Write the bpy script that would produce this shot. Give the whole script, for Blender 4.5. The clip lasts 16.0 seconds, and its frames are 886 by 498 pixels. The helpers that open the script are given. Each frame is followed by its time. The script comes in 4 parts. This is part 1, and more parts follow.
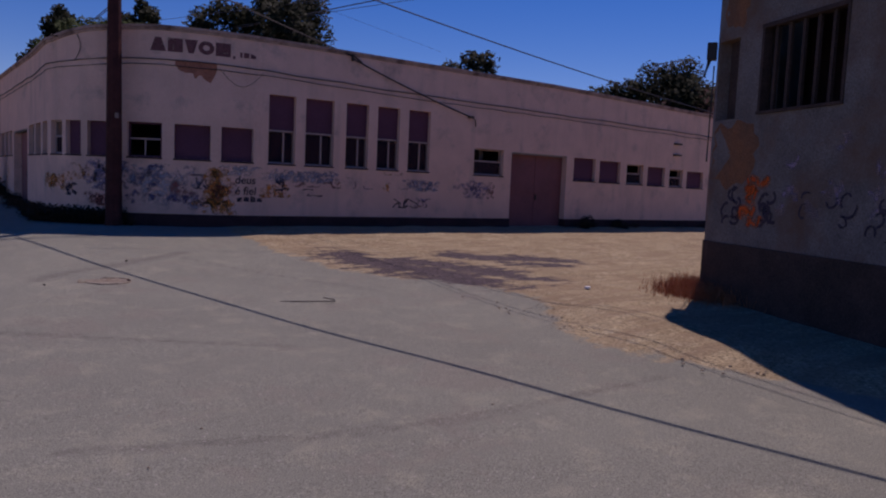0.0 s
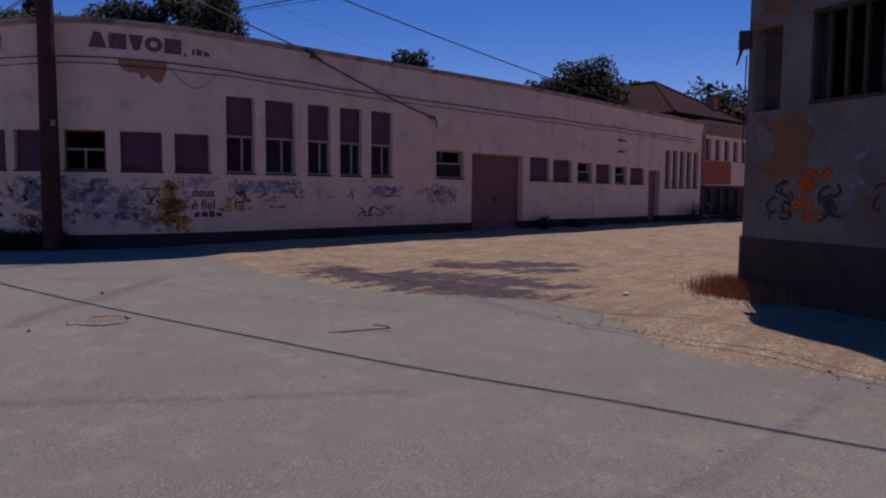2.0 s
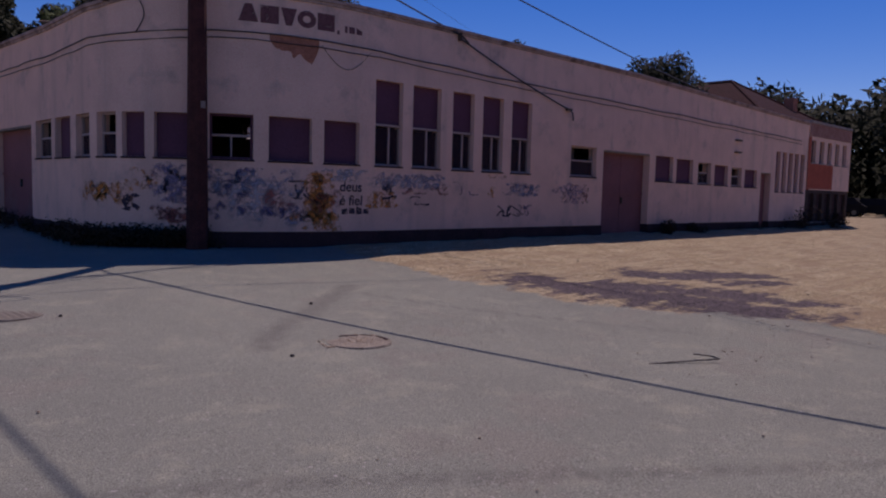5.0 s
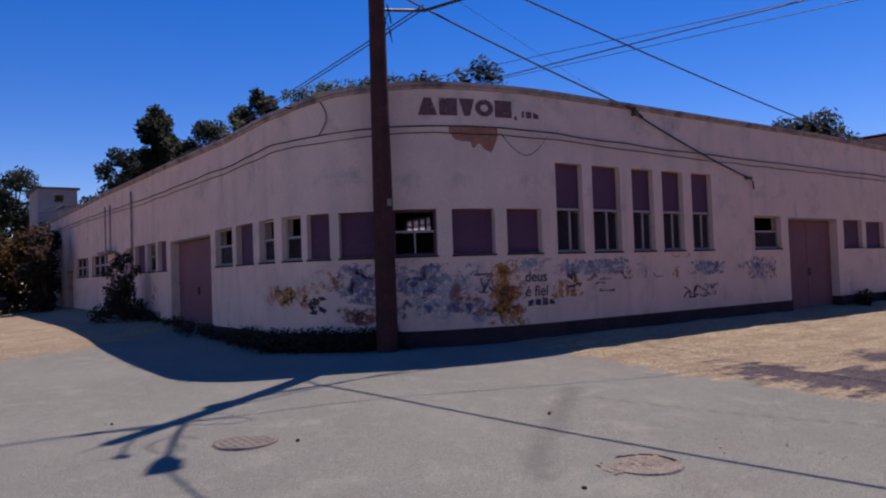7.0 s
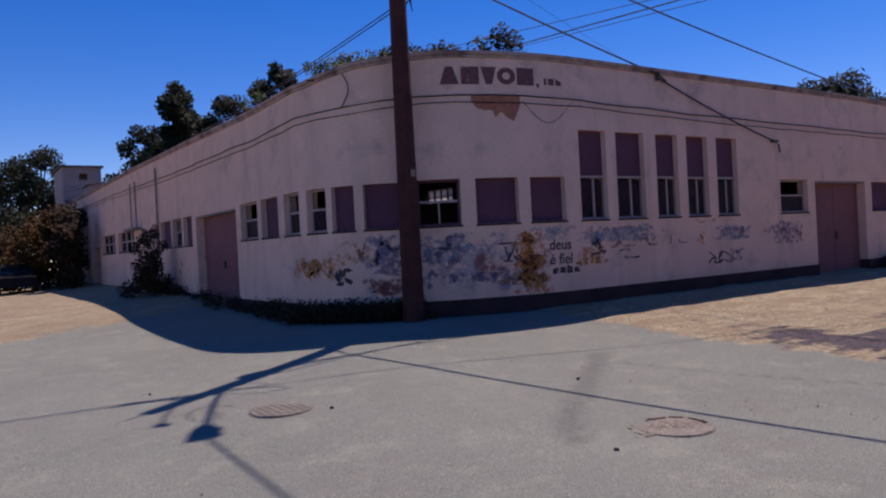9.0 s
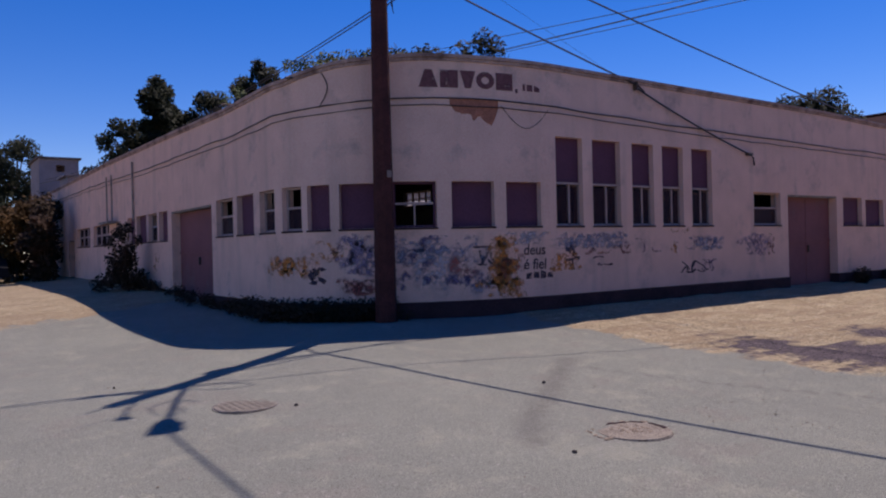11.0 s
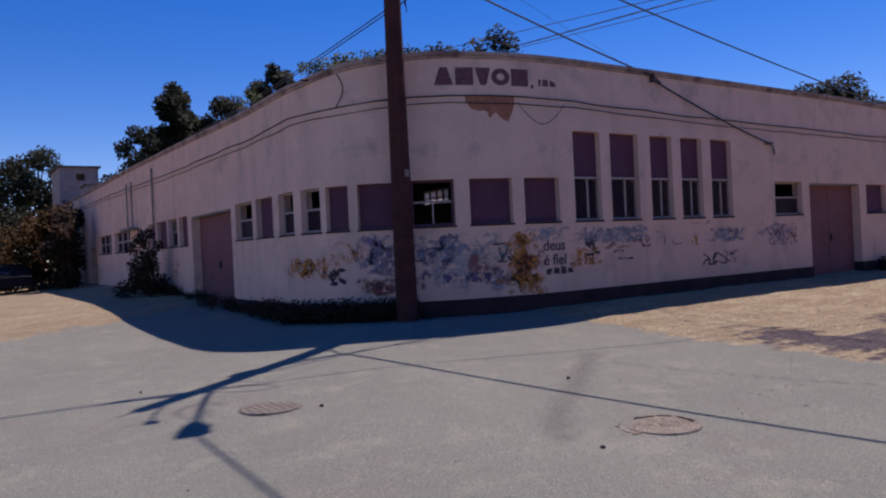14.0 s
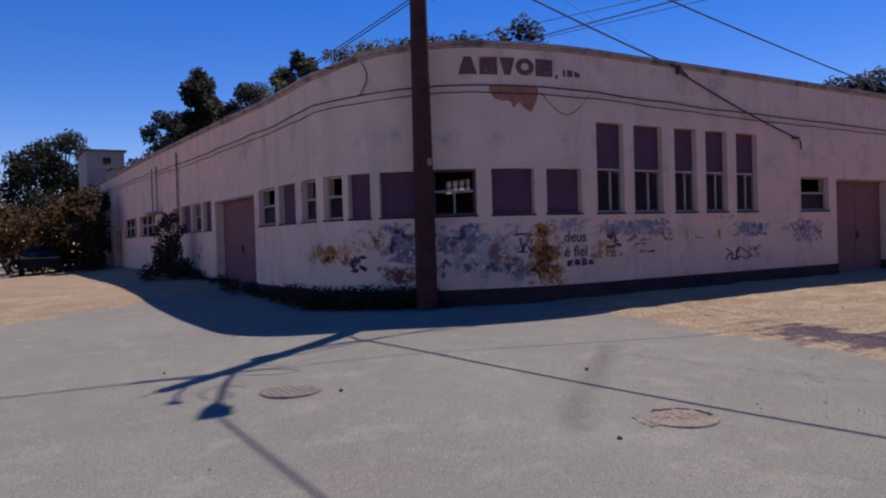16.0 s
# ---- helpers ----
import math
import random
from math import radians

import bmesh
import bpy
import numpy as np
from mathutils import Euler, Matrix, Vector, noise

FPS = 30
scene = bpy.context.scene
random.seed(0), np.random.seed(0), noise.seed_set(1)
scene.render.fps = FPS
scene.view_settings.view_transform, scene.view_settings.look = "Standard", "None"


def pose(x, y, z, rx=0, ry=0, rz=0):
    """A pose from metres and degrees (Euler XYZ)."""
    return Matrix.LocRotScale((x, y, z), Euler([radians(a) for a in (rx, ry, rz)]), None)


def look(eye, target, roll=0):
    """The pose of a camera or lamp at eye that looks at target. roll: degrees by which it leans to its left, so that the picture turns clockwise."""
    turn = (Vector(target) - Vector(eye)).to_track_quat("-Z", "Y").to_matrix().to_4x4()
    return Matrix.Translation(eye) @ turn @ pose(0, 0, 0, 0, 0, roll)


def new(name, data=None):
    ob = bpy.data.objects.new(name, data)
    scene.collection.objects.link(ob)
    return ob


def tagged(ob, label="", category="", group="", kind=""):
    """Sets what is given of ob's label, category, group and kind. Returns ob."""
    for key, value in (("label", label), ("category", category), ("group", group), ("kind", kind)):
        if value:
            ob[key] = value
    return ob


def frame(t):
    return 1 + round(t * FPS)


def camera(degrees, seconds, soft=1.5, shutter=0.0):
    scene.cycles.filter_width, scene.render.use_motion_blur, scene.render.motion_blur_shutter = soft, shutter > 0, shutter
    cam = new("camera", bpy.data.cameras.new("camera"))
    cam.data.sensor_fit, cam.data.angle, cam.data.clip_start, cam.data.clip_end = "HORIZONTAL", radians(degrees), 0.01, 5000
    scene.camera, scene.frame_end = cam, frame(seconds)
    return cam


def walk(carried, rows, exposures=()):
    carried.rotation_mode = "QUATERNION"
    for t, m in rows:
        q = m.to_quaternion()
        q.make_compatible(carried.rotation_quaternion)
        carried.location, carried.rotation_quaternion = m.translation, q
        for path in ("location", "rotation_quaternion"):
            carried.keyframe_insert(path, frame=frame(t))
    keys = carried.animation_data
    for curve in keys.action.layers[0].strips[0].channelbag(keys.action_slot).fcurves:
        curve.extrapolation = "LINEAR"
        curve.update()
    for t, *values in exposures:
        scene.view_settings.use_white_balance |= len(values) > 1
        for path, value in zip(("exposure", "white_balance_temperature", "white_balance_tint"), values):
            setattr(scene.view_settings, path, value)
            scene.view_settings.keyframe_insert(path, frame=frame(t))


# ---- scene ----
cam = camera(62.0, 16.0, soft=2.1)
PATH = [
    (0, (-2.995, -19.086, 1.593), (-1.998, -17.717, 1.444), 2.51),
    (0.5, (-3.215, -18.530, 1.551), (-2.183, -17.188, 1.391), 2.16),
    (1, (-3.563, -17.853, 1.561), (-2.449, -16.581, 1.383), 2.42),
    (1.5, (-3.789, -17.258, 1.558), (-2.625, -16.033, 1.371), 3.03),
    (2, (-4.010, -16.487, 1.563), (-2.817, -15.283, 1.428), 0.42),
    (2.5, (-4.186, -15.732, 1.559), (-2.978, -14.541, 1.446), 0.04),
    (2.8, (-4.266, -15.211, 1.545), (-3.068, -14.012, 1.413), 0.57),
    (3, (-4.347, -14.882, 1.537), (-3.173, -13.661, 1.388), -1.00),
    (3.2, (-4.433, -14.639, 1.494), (-3.242, -13.433, 1.360), -1.57),
    (5.3, (-5.237, -12.362, 1.454), (-4.074, -11.131, 1.305), 2.36),
    (5.5, (-5.251, -12.106, 1.479), (-4.140, -10.836, 1.274), 1.79),
    (6, (-5.471, -11.251, 1.560), (-4.430, -9.907, 1.565), -0.70),
    (6.5, (-5.643, -11.052, 1.614), (-4.644, -9.677, 1.654), -1.20),
    (7, (-5.757, -10.999, 1.621), (-4.776, -9.612, 1.674), -2.00),
    (7.5, (-5.833, -10.968, 1.627), (-4.901, -9.546, 1.639), -0.90),
    (8, (-5.895, -10.957, 1.648), (-4.978, -9.526, 1.649), 0.20),
    (8.5, (-5.869, -10.975, 1.617), (-4.921, -9.564, 1.600), -2.60),
    (9, (-5.864, -10.990, 1.595), (-4.922, -9.575, 1.584), -3.00),
    (11.5, (-5.766, -11.104, 1.557), (-4.786, -9.715, 1.556), -1.10),
    (12, (-5.816, -11.096, 1.565), (-4.856, -9.693, 1.574), -1.40),
    (12.5, (-5.817, -11.076, 1.569), (-4.853, -9.676, 1.561), -1.80),
    (13, (-5.811, -11.083, 1.567), (-4.850, -9.681, 1.567), -2.40),
    (13.5, (-5.807, -11.075, 1.569), (-4.849, -9.670, 1.573), -2.90),
    (14, (-5.802, -11.058, 1.552), (-4.857, -9.645, 1.546), -2.80),
    (14.5, (-5.794, -11.070, 1.565), (-4.852, -9.655, 1.559), -2.70),
    (15, (-5.764, -11.072, 1.554), (-4.814, -9.662, 1.554), -2.10),
    (15.5, (-5.766, -11.073, 1.566), (-4.834, -9.651, 1.557), -1.80),
    (16, (-5.830, -11.086, 1.543), (-4.925, -9.647, 1.515), -1.70),
]
walk(cam, [(t, look(eye, aim, roll)) for t, eye, aim, roll in PATH], [(0, -0.58, 6750, 43), (3, -0.5, 6750, 42), (5.5, -0.45, 6700, 40), (6.0, 0.0, 6650, 33), (6.5, 0.1, 6650, 33), (16, 0.1, 6650, 33)])

# ---- world, sun ----
SUN = Vector((2.5, 1.38, 5.13)).normalized()
world = bpy.data.worlds.new("sky")
scene.world = world
world.use_nodes = True
wn = world.node_tree.nodes
sky = wn.new("ShaderNodeTexSky")
sky.sky_type, sky.sun_disc = "NISHITA", False
sky.sun_elevation, sky.sun_rotation = radians(61), radians(65)
sky.air_density, sky.dust_density, sky.ozone_density = 0.85, 0.0, 4.0
wn["Background"].inputs["Strength"].default_value = 0.107
deep = wn.new("ShaderNodeHueSaturation")
deep.inputs["Saturation"].default_value, deep.inputs["Hue"].default_value = 1.4, 0.513
world.node_tree.links.new(sky.outputs["Color"], deep.inputs["Color"])
world.node_tree.links.new(deep.outputs["Color"], wn["Background"].inputs["Color"])
sun = new("sun", bpy.data.lights.new("sun", "SUN"))
sun.data.energy, sun.data.angle, sun.data.color = 3.95, radians(0.55), (1.0, 0.965, 0.85)
sun.matrix_world = look(SUN * 60, (0, 0, 0))


# ---- materials ----
def material(name, base, rough=0.9, second=None, scale=3.0, fine=60.0, grain=0.18, bump=0.15, metal=0.0,
             stain=None, stain_scale=0.7, stain_low=0.5, stain_high=0.7, wear=0.0, glow=None, streak=None, soft=False):
    """Base colour with a broad second tone, a fine grain, optional stains with ragged edges, worn holes and relief."""
    m = bpy.data.materials.new(name)
    m.use_nodes = True
    nt = m.node_tree
    n, l = nt.nodes, nt.links
    p = n["Principled BSDF"]
    p.inputs["Roughness"].default_value, p.inputs["Metallic"].default_value = rough, metal
    if rough > 0.7:
        p.inputs["Specular IOR Level"].default_value = 0.15
    co = n.new("ShaderNodeTexCoord")

    def tex(sc, detail=5.0, rgh=0.6):
        t = n.new("ShaderNodeTexNoise")
        t.inputs["Scale"].default_value, t.inputs["Detail"].default_value, t.inputs["Roughness"].default_value = sc, detail, rgh
        l.new(co.outputs["Object"], t.inputs["Vector"])
        return t

    def ramp(src, a, b):
        r = n.new("ShaderNodeMapRange")
        r.inputs["From Min"].default_value, r.inputs["From Max"].default_value = a, b
        l.new(src, r.inputs["Value"])
        return r.outputs["Result"]

    def mix(fac, a, b, kind="MIX"):
        x = n.new("ShaderNodeMix")
        x.data_type, x.blend_type = "RGBA", kind
        for sock, v in ((x.inputs[0], fac), (x.inputs[6], a), (x.inputs[7], b)):
            if hasattr(v, "links"):
                l.new(v, sock)
            else:
                sock.default_value = v if isinstance(v, float) else (*v, 1)
        return x.outputs[2]

    second = second or tuple(c * 0.75 for c in base)
    col = mix(ramp(tex(scale).outputs["Fac"], 0.35, 0.65), base, second)
    g = tex(fine, 3.0)
    col = mix(grain, col, ramp(g.outputs["Fac"], 0.3, 0.7), "OVERLAY")
    if stain:
        col = mix(ramp(tex(stain_scale, 8.0, 0.65).outputs["Fac"], stain_low, stain_high), col, stain)
    if streak:
        mp = n.new("ShaderNodeMapping")
        mp.inputs["Scale"].default_value = (1.9, 1.9, 0.22)
        l.new(co.outputs["Object"], mp.inputs["Vector"])
        t = tex(1.0, 6.0, 0.6)
        l.new(mp.outputs["Vector"], t.inputs["Vector"])
        x = n.new("ShaderNodeMath")
        x.operation = "MULTIPLY"
        x.inputs[1].default_value = 0.32
        l.new(ramp(t.outputs["Fac"], 0.52, 0.74), x.inputs[0])
        col = mix(x.outputs[0], col, streak)
    l.new(col, p.inputs["Base Color"])
    b = n.new("ShaderNodeBump")
    b.inputs["Strength"].default_value, b.inputs["Distance"].default_value = bump, 0.02
    l.new(g.outputs["Fac"], b.inputs["Height"])
    l.new(b.outputs["Normal"], p.inputs["Normal"])
    if wear:
        alpha = ramp(tex(9.0, 9.0, 0.7).outputs["Fac"], wear - 0.09, wear + 0.09)
        if soft:
            spray, thin = n.new("ShaderNodeAttribute"), n.new("ShaderNodeMath")
            spray.attribute_name, thin.operation = "spray", "MULTIPLY"
            l.new(alpha, thin.inputs[0]), l.new(spray.outputs["Fac"], thin.inputs[1])
            alpha = thin.outputs[0]
        l.new(alpha, p.inputs["Alpha"])
    if glow:
        p.inputs["Emission Color"].default_value, p.inputs["Emission Strength"].default_value = (*glow, 1), 1
    return m


PLASTER = material("plaster", (0.80, 0.515, 0.41), 0.92, (0.71, 0.455, 0.36), 1.3, 45, 0.15, 0.2,
                   stain=(0.33, 0.25, 0.22), stain_scale=1.1, stain_low=0.55, stain_high=0.80, streak=(0.27, 0.215, 0.18))
# base course, sills and panes; also stands in for shade at house window and manhole
PLINTH_AND_SHADE = material("plinth", (0.068, 0.036, 0.040), 0.95, (0.04, 0.025, 0.028), 1.6, 40, 0.3, 0.4)
CONCRETE = material("concrete", (0.34, 0.29, 0.26), 0.95, (0.22, 0.19, 0.18), 2.0, 50, 0.3, 0.5,
                    stain=(0.10, 0.085, 0.08), stain_scale=1.5, stain_low=0.5, stain_high=0.75)
CAP_STONE = material("parapet_stone", (0.50, 0.34, 0.28), 0.95, (0.36, 0.24, 0.20), 2.5, 40, 0.3, 0.5,
                     stain=(0.16, 0.10, 0.085), stain_scale=1.8, stain_low=0.48, stain_high=0.66)
BOARD = material("painted_board", (0.135, 0.055, 0.085), 0.8, (0.105, 0.045, 0.07), 0.9, 30, 0.15, 0.1)
FRAME = material("window_paint", (0.44, 0.32, 0.29), 0.75, (0.36, 0.27, 0.25), 5, 60, 0.2, 0.15)
DOORMAT = material("door_paint", (0.25, 0.10, 0.105), 0.75, (0.195, 0.08, 0.085), 0.8, 30, 0.2, 0.1,
                   stain=(0.20, 0.13, 0.13), stain_scale=1.0, stain_low=0.55, stain_high=0.75)
BRICK = material("bare_brick", (0.44, 0.175, 0.115), 0.95, (0.33, 0.135, 0.09), 6, 60, 0.4, 0.6)
SIGN = material("sign_paint", (0.13, 0.05, 0.06), 0.8, (0.20, 0.09, 0.09), 9, 70, 0.2, 0.1, wear=0.38)
POLEMAT = material("pole_concrete", (0.095, 0.033, 0.030), 0.9, (0.055, 0.022, 0.021), 3, 40, 0.3, 0.4)
CABLE = material("cable_rubber", (0.025, 0.022, 0.025), 0.6)
IRON = material("dark_iron", (0.07, 0.06, 0.055), 0.6, (0.12, 0.08, 0.06), 8, 60, 0.3, 0.3, metal=0.5)
COVER = material("cover_iron", (0.25, 0.225, 0.18), 0.85, (0.17, 0.15, 0.125), 14, 60, 0.3, 0.3, metal=0.1)
HOLLOW = material("crumbled_asphalt", (0.29, 0.255, 0.20), 0.95, (0.20, 0.17, 0.135), 6, 50, 0.5, 0.8)
ROOFING = material("roof_sheet", (0.16, 0.13, 0.12), 0.9)
TILES = material("clay_tiles", (0.036, 0.007, 0.010), 0.95, (0.024, 0.005, 0.007), 2, 20, 0.4, 0.6)
INNER = material("inner_plaster", (0.16, 0.14, 0.13), 0.95)
LEAF = material("leaves", (0.028, 0.036, 0.014), 0.8, (0.016, 0.021, 0.010), 0.8, 8, 0.3, 0.1)
LEAF_DRY = material("autumn_leaves", (0.105, 0.05, 0.010), 0.8, (0.03, 0.022, 0.009), 0.5, 6, 0.3, 0.1)
LEAF_ROOF = material("roof_weeds", (0.075, 0.11, 0.03), 0.75, (0.04, 0.06, 0.02), 2, 9, 0.3, 0.1)
LEAF_RUST = material("rusty_leaves", (0.07, 0.036, 0.022), 0.85, (0.03, 0.024, 0.014), 1, 8, 0.3, 0.1)
BARK = material("bark", (0.09, 0.065, 0.05), 0.95, None, 5, 30, 0.4, 0.8)
STRAW = material("dry_grass", (0.44, 0.19, 0.10), 0.9, (0.30, 0.10, 0.055), 3, 20, 0.3, 0.1)
STONE = material("stones", (0.30, 0.24, 0.17), 0.95, (0.24, 0.19, 0.14), 5, 40, 0.3, 0.4)
OLDWALL = material("old_render", (0.15, 0.13, 0.12), 0.95, (0.21, 0.18, 0.165), 1.8, 35, 0.3, 0.5,
                   stain=(0.17, 0.10, 0.07), stain_scale=0.8, stain_low=0.47, stain_high=0.68)
OLDBASE = material("old_base", (0.085, 0.055, 0.048), 0.95, (0.055, 0.04, 0.035), 2, 35, 0.3, 0.4)
OCHRE = material("bare_render", (0.26, 0.115, 0.06), 0.95, (0.18, 0.095, 0.06), 3, 40, 0.3, 0.5)
RED_BROWN = material("faded_red_brown", (0.26, 0.12, 0.10), 0.9, (0.34, 0.19, 0.16), 2, 30, 0.3, 0.3)
RED = material("red_paint", (0.42, 0.10, 0.06), 0.85, (0.33, 0.08, 0.05), 2, 30, 0.2, 0.2)
TOWER = material("tower_plaster", (0.36, 0.31, 0.31), 0.9, (0.29, 0.25, 0.25), 1, 20, 0.2, 0.2)
CARPAINT = material("car_paint", (0.012, 0.012, 0.014), 0.75)
RUBBER = material("tyre_rubber", (0.02, 0.02, 0.02), 0.9)
TAG = material("pole_tag", (0.27, 0.2, 0.17), 0.7)
WHITE = material("white_litter", (0.8, 0.8, 0.78), 0.6)
PAINTS = {k: material("spray_" + k, c, 0.8, tuple(v * 0.8 for v in c), 4, 60, 0.1, 0.05, wear=w, soft=k != "black") for k, c, w in (
    ("blue", (0.35, 0.33, 0.40), 0.52), ("indigo", (0.19, 0.14, 0.24), 0.50), ("orange", (0.72, 0.27, 0.07), 0.53),
    ("red", (0.33, 0.11, 0.10), 0.50), ("black", (0.065, 0.05, 0.07), 0.40), ("lilac", (0.36, 0.27, 0.36), 0.52),
    ("pale", (0.50, 0.45, 0.47), 0.49), ("vermilion", (0.70, 0.13, 0.03), 0.44))}


def glass_material():
    m = bpy.data.materials.new("dusty_glass")
    m.use_nodes = True
    p = m.node_tree.nodes["Principled BSDF"]
    p.inputs["Base Color"].default_value = (0.05, 0.024, 0.032, 1)
    p.inputs["Roughness"].default_value, p.inputs["Alpha"].default_value = 0.5, 0.62
    p.inputs["Specular IOR Level"].default_value = 0.08
    return m


GLASS = glass_material()


def frosted_material():
    """Pale dusty glass that glows where daylight stands behind it."""
    m = bpy.data.materials.new("frosted_glass")
    m.use_nodes = True
    n, l = m.node_tree.nodes, m.node_tree.links
    n.remove(n["Principled BSDF"])
    soft, clear, mix = n.new("ShaderNodeBsdfTranslucent"), n.new("ShaderNodeBsdfTransparent"), n.new("ShaderNodeMixShader")
    soft.inputs["Color"].default_value = (0.62, 0.60, 0.62, 1)
    mix.inputs[0].default_value = 0.8
    l.new(clear.outputs[0], mix.inputs[1]), l.new(soft.outputs[0], mix.inputs[2])
    l.new(mix.outputs[0], n["Material Output"].inputs["Surface"])
    return m


FROSTED = frosted_material()
CAR_GLASS = material("car_glass", (0.03, 0.03, 0.035), 0.12, (0.025, 0.025, 0.03), 2, 10, 0.0, 0.0)


def ground_material():
    """Pale worn asphalt, sandy earth and dark cinders, laid out by two mesh attributes with ragged edges."""
    m = bpy.data.materials.new("worn_asphalt_and_earth")
    m.use_nodes = True
    n, l = m.node_tree.nodes, m.node_tree.links
    p = n["Principled BSDF"]
    p.inputs["Roughness"].default_value, p.inputs["Specular IOR Level"].default_value = 0.95, 0.15
    co = n.new("ShaderNodeTexCoord")

    def tex(sc, d=6.0, r=0.6):
        t = n.new("ShaderNodeTexNoise")
        t.inputs["Scale"].default_value, t.inputs["Detail"].default_value, t.inputs["Roughness"].default_value = sc, d, r
        l.new(co.outputs["Object"], t.inputs["Vector"])
        return t.outputs["Fac"]

    def rng(v, a, b):
        r = n.new("ShaderNodeMapRange")
        r.inputs["From Min"].default_value, r.inputs["From Max"].default_value = a, b
        l.new(v, r.inputs["Value"])
        return r.outputs["Result"]

    def mix(f, a, b, kind="MIX"):
        x = n.new("ShaderNodeMix")
        x.data_type, x.blend_type = "RGBA", kind
        for sock, v in ((x.inputs[0], f), (x.inputs[6], a), (x.inputs[7], b)):
            if hasattr(v, "links"):
                l.new(v, sock)
            else:
                sock.default_value = v if isinstance(v, float) else (*v, 1)
        return x.outputs[2]

    def add(a, b):
        x = n.new("ShaderNodeMath")
        x.operation = "ADD"
        l.new(a, x.inputs[0]), l.new(b, x.inputs[1])
        return x.outputs[0]

    def attr(name):
        a = n.new("ShaderNodeAttribute")
        a.attribute_name = name
        return a.outputs["Fac"]

    speck = tex(95, 3, 0.7)
    asphalt = mix(rng(tex(0.35), 0.3, 0.7), (0.228, 0.236, 0.192), (0.19, 0.196, 0.163))
    asphalt = mix(rng(tex(2.2, 8, 0.65), 0.52, 0.75), asphalt, (0.278, 0.276, 0.214))
    asphalt = mix(rng(tex(0.9, 9, 0.7), 0.55, 0.62), asphalt, (0.212, 0.208, 0.172))
    # darker along the ground marks and one painted cable shadow
    asphalt = mix(rng(add(attr("mark_shade"), tex(6, 6, 0.7)), 0.75, 1.5), asphalt, (0.13, 0.126, 0.11))
    asphalt = mix(0.6, asphalt, rng(speck, 0.3, 0.7), "OVERLAY")
    asphalt = mix(rng(tex(34, 2, 0.5), 0.66, 0.72), asphalt, (0.36, 0.34, 0.31))
    earth = mix(rng(tex(0.8, 8, 0.65), 0.35, 0.65), (0.345, 0.282, 0.175), (0.26, 0.203, 0.122))
    earth = mix(rng(tex(5, 6, 0.7), 0.5, 0.72), earth, (0.42, 0.365, 0.25))
    earth = mix(0.7, earth, rng(tex(22, 6, 0.75), 0.32, 0.68), "OVERLAY")
    cinder = mix(rng(tex(7, 6, 0.7), 0.4, 0.7), (0.065, 0.052, 0.058), (0.125, 0.10, 0.10))
    cinder = mix(0.8, cinder, rng(tex(26, 6, 0.75), 0.36, 0.64), "OVERLAY")
    ragged = tex(1.6, 8, 0.7)
    rag2 = tex(2.6, 9, 0.75)
    mp = n.new("ShaderNodeMapping")
    mp.inputs["Scale"].default_value, mp.inputs["Rotation"].default_value = (0.5, 3.0, 1), (0, 0, 0.25)
    l.new(co.outputs["Object"], mp.inputs["Vector"])
    st = n.new("ShaderNodeTexNoise")
    st.inputs["Scale"].default_value, st.inputs["Detail"].default_value = 1.3, 6
    l.new(mp.outputs["Vector"], st.inputs["Vector"])
    streaks = st.outputs["Fac"]
    worn = n.new("ShaderNodeMath")
    worn.operation = "MULTIPLY"
    worn.inputs[1].default_value = 0.6
    l.new(rng(streaks, 0.45, 0.62), worn.inputs[0])
    earth = mix(worn.outputs[0], earth, (0.235, 0.17, 0.11))
    rough_edge = add(add(rag2, streaks), add(tex(5.5, 8, 0.75), tex(1.1, 8, 0.7)))
    earth = mix(rng(add(attr("cinder"), rough_edge), 2.55, 2.75), earth, cinder)
    col = mix(rng(add(attr("asphalt"), ragged), 0.94, 1.06), earth, asphalt)
    l.new(col, p.inputs["Base Color"])
    b = n.new("ShaderNodeBump")
    b.inputs["Strength"].default_value, b.inputs["Distance"].default_value = 0.5, 0.02
    l.new(add(speck, tex(9, 6, 0.7)), b.inputs["Height"])
    l.new(b.outputs["Normal"], p.inputs["Normal"])
    return m


GROUND = ground_material()


# ---- building helpers ----
def thing(name, label, category, kind="", group="", at=(0, 0, 0)):
    ob = new(name)
    ob.location = at
    ob.empty_display_size = 0.2
    return tagged(ob, label, category, group, kind)


def mesh(name, verts, faces, mat, parent=None, label="", smooth=False):
    me = bpy.data.meshes.new(name)
    me.from_pydata([tuple(v) for v in verts], [], faces)
    bm = bmesh.new()
    bm.from_mesh(me)
    bmesh.ops.recalc_face_normals(bm, faces=bm.faces)
    bm.to_mesh(me)
    bm.free()
    me.materials.append(mat)
    if smooth:
        for f in me.polygons:
            f.use_smooth = True
    ob = new(name, me)
    if parent:
        ob.parent = parent
    if label:
        ob["label"] = label
    return ob


def joined(pieces):
    vs, fs = [], []
    for v, f in pieces:
        k = len(vs)
        vs += list(v)
        fs += [tuple(i + k for i in q) for q in f]
    return vs, fs


BOX_FACES = [(0, 1, 3, 2), (4, 6, 7, 5), (0, 4, 5, 1), (2, 3, 7, 6), (0, 2, 6, 4), (1, 5, 7, 3)]


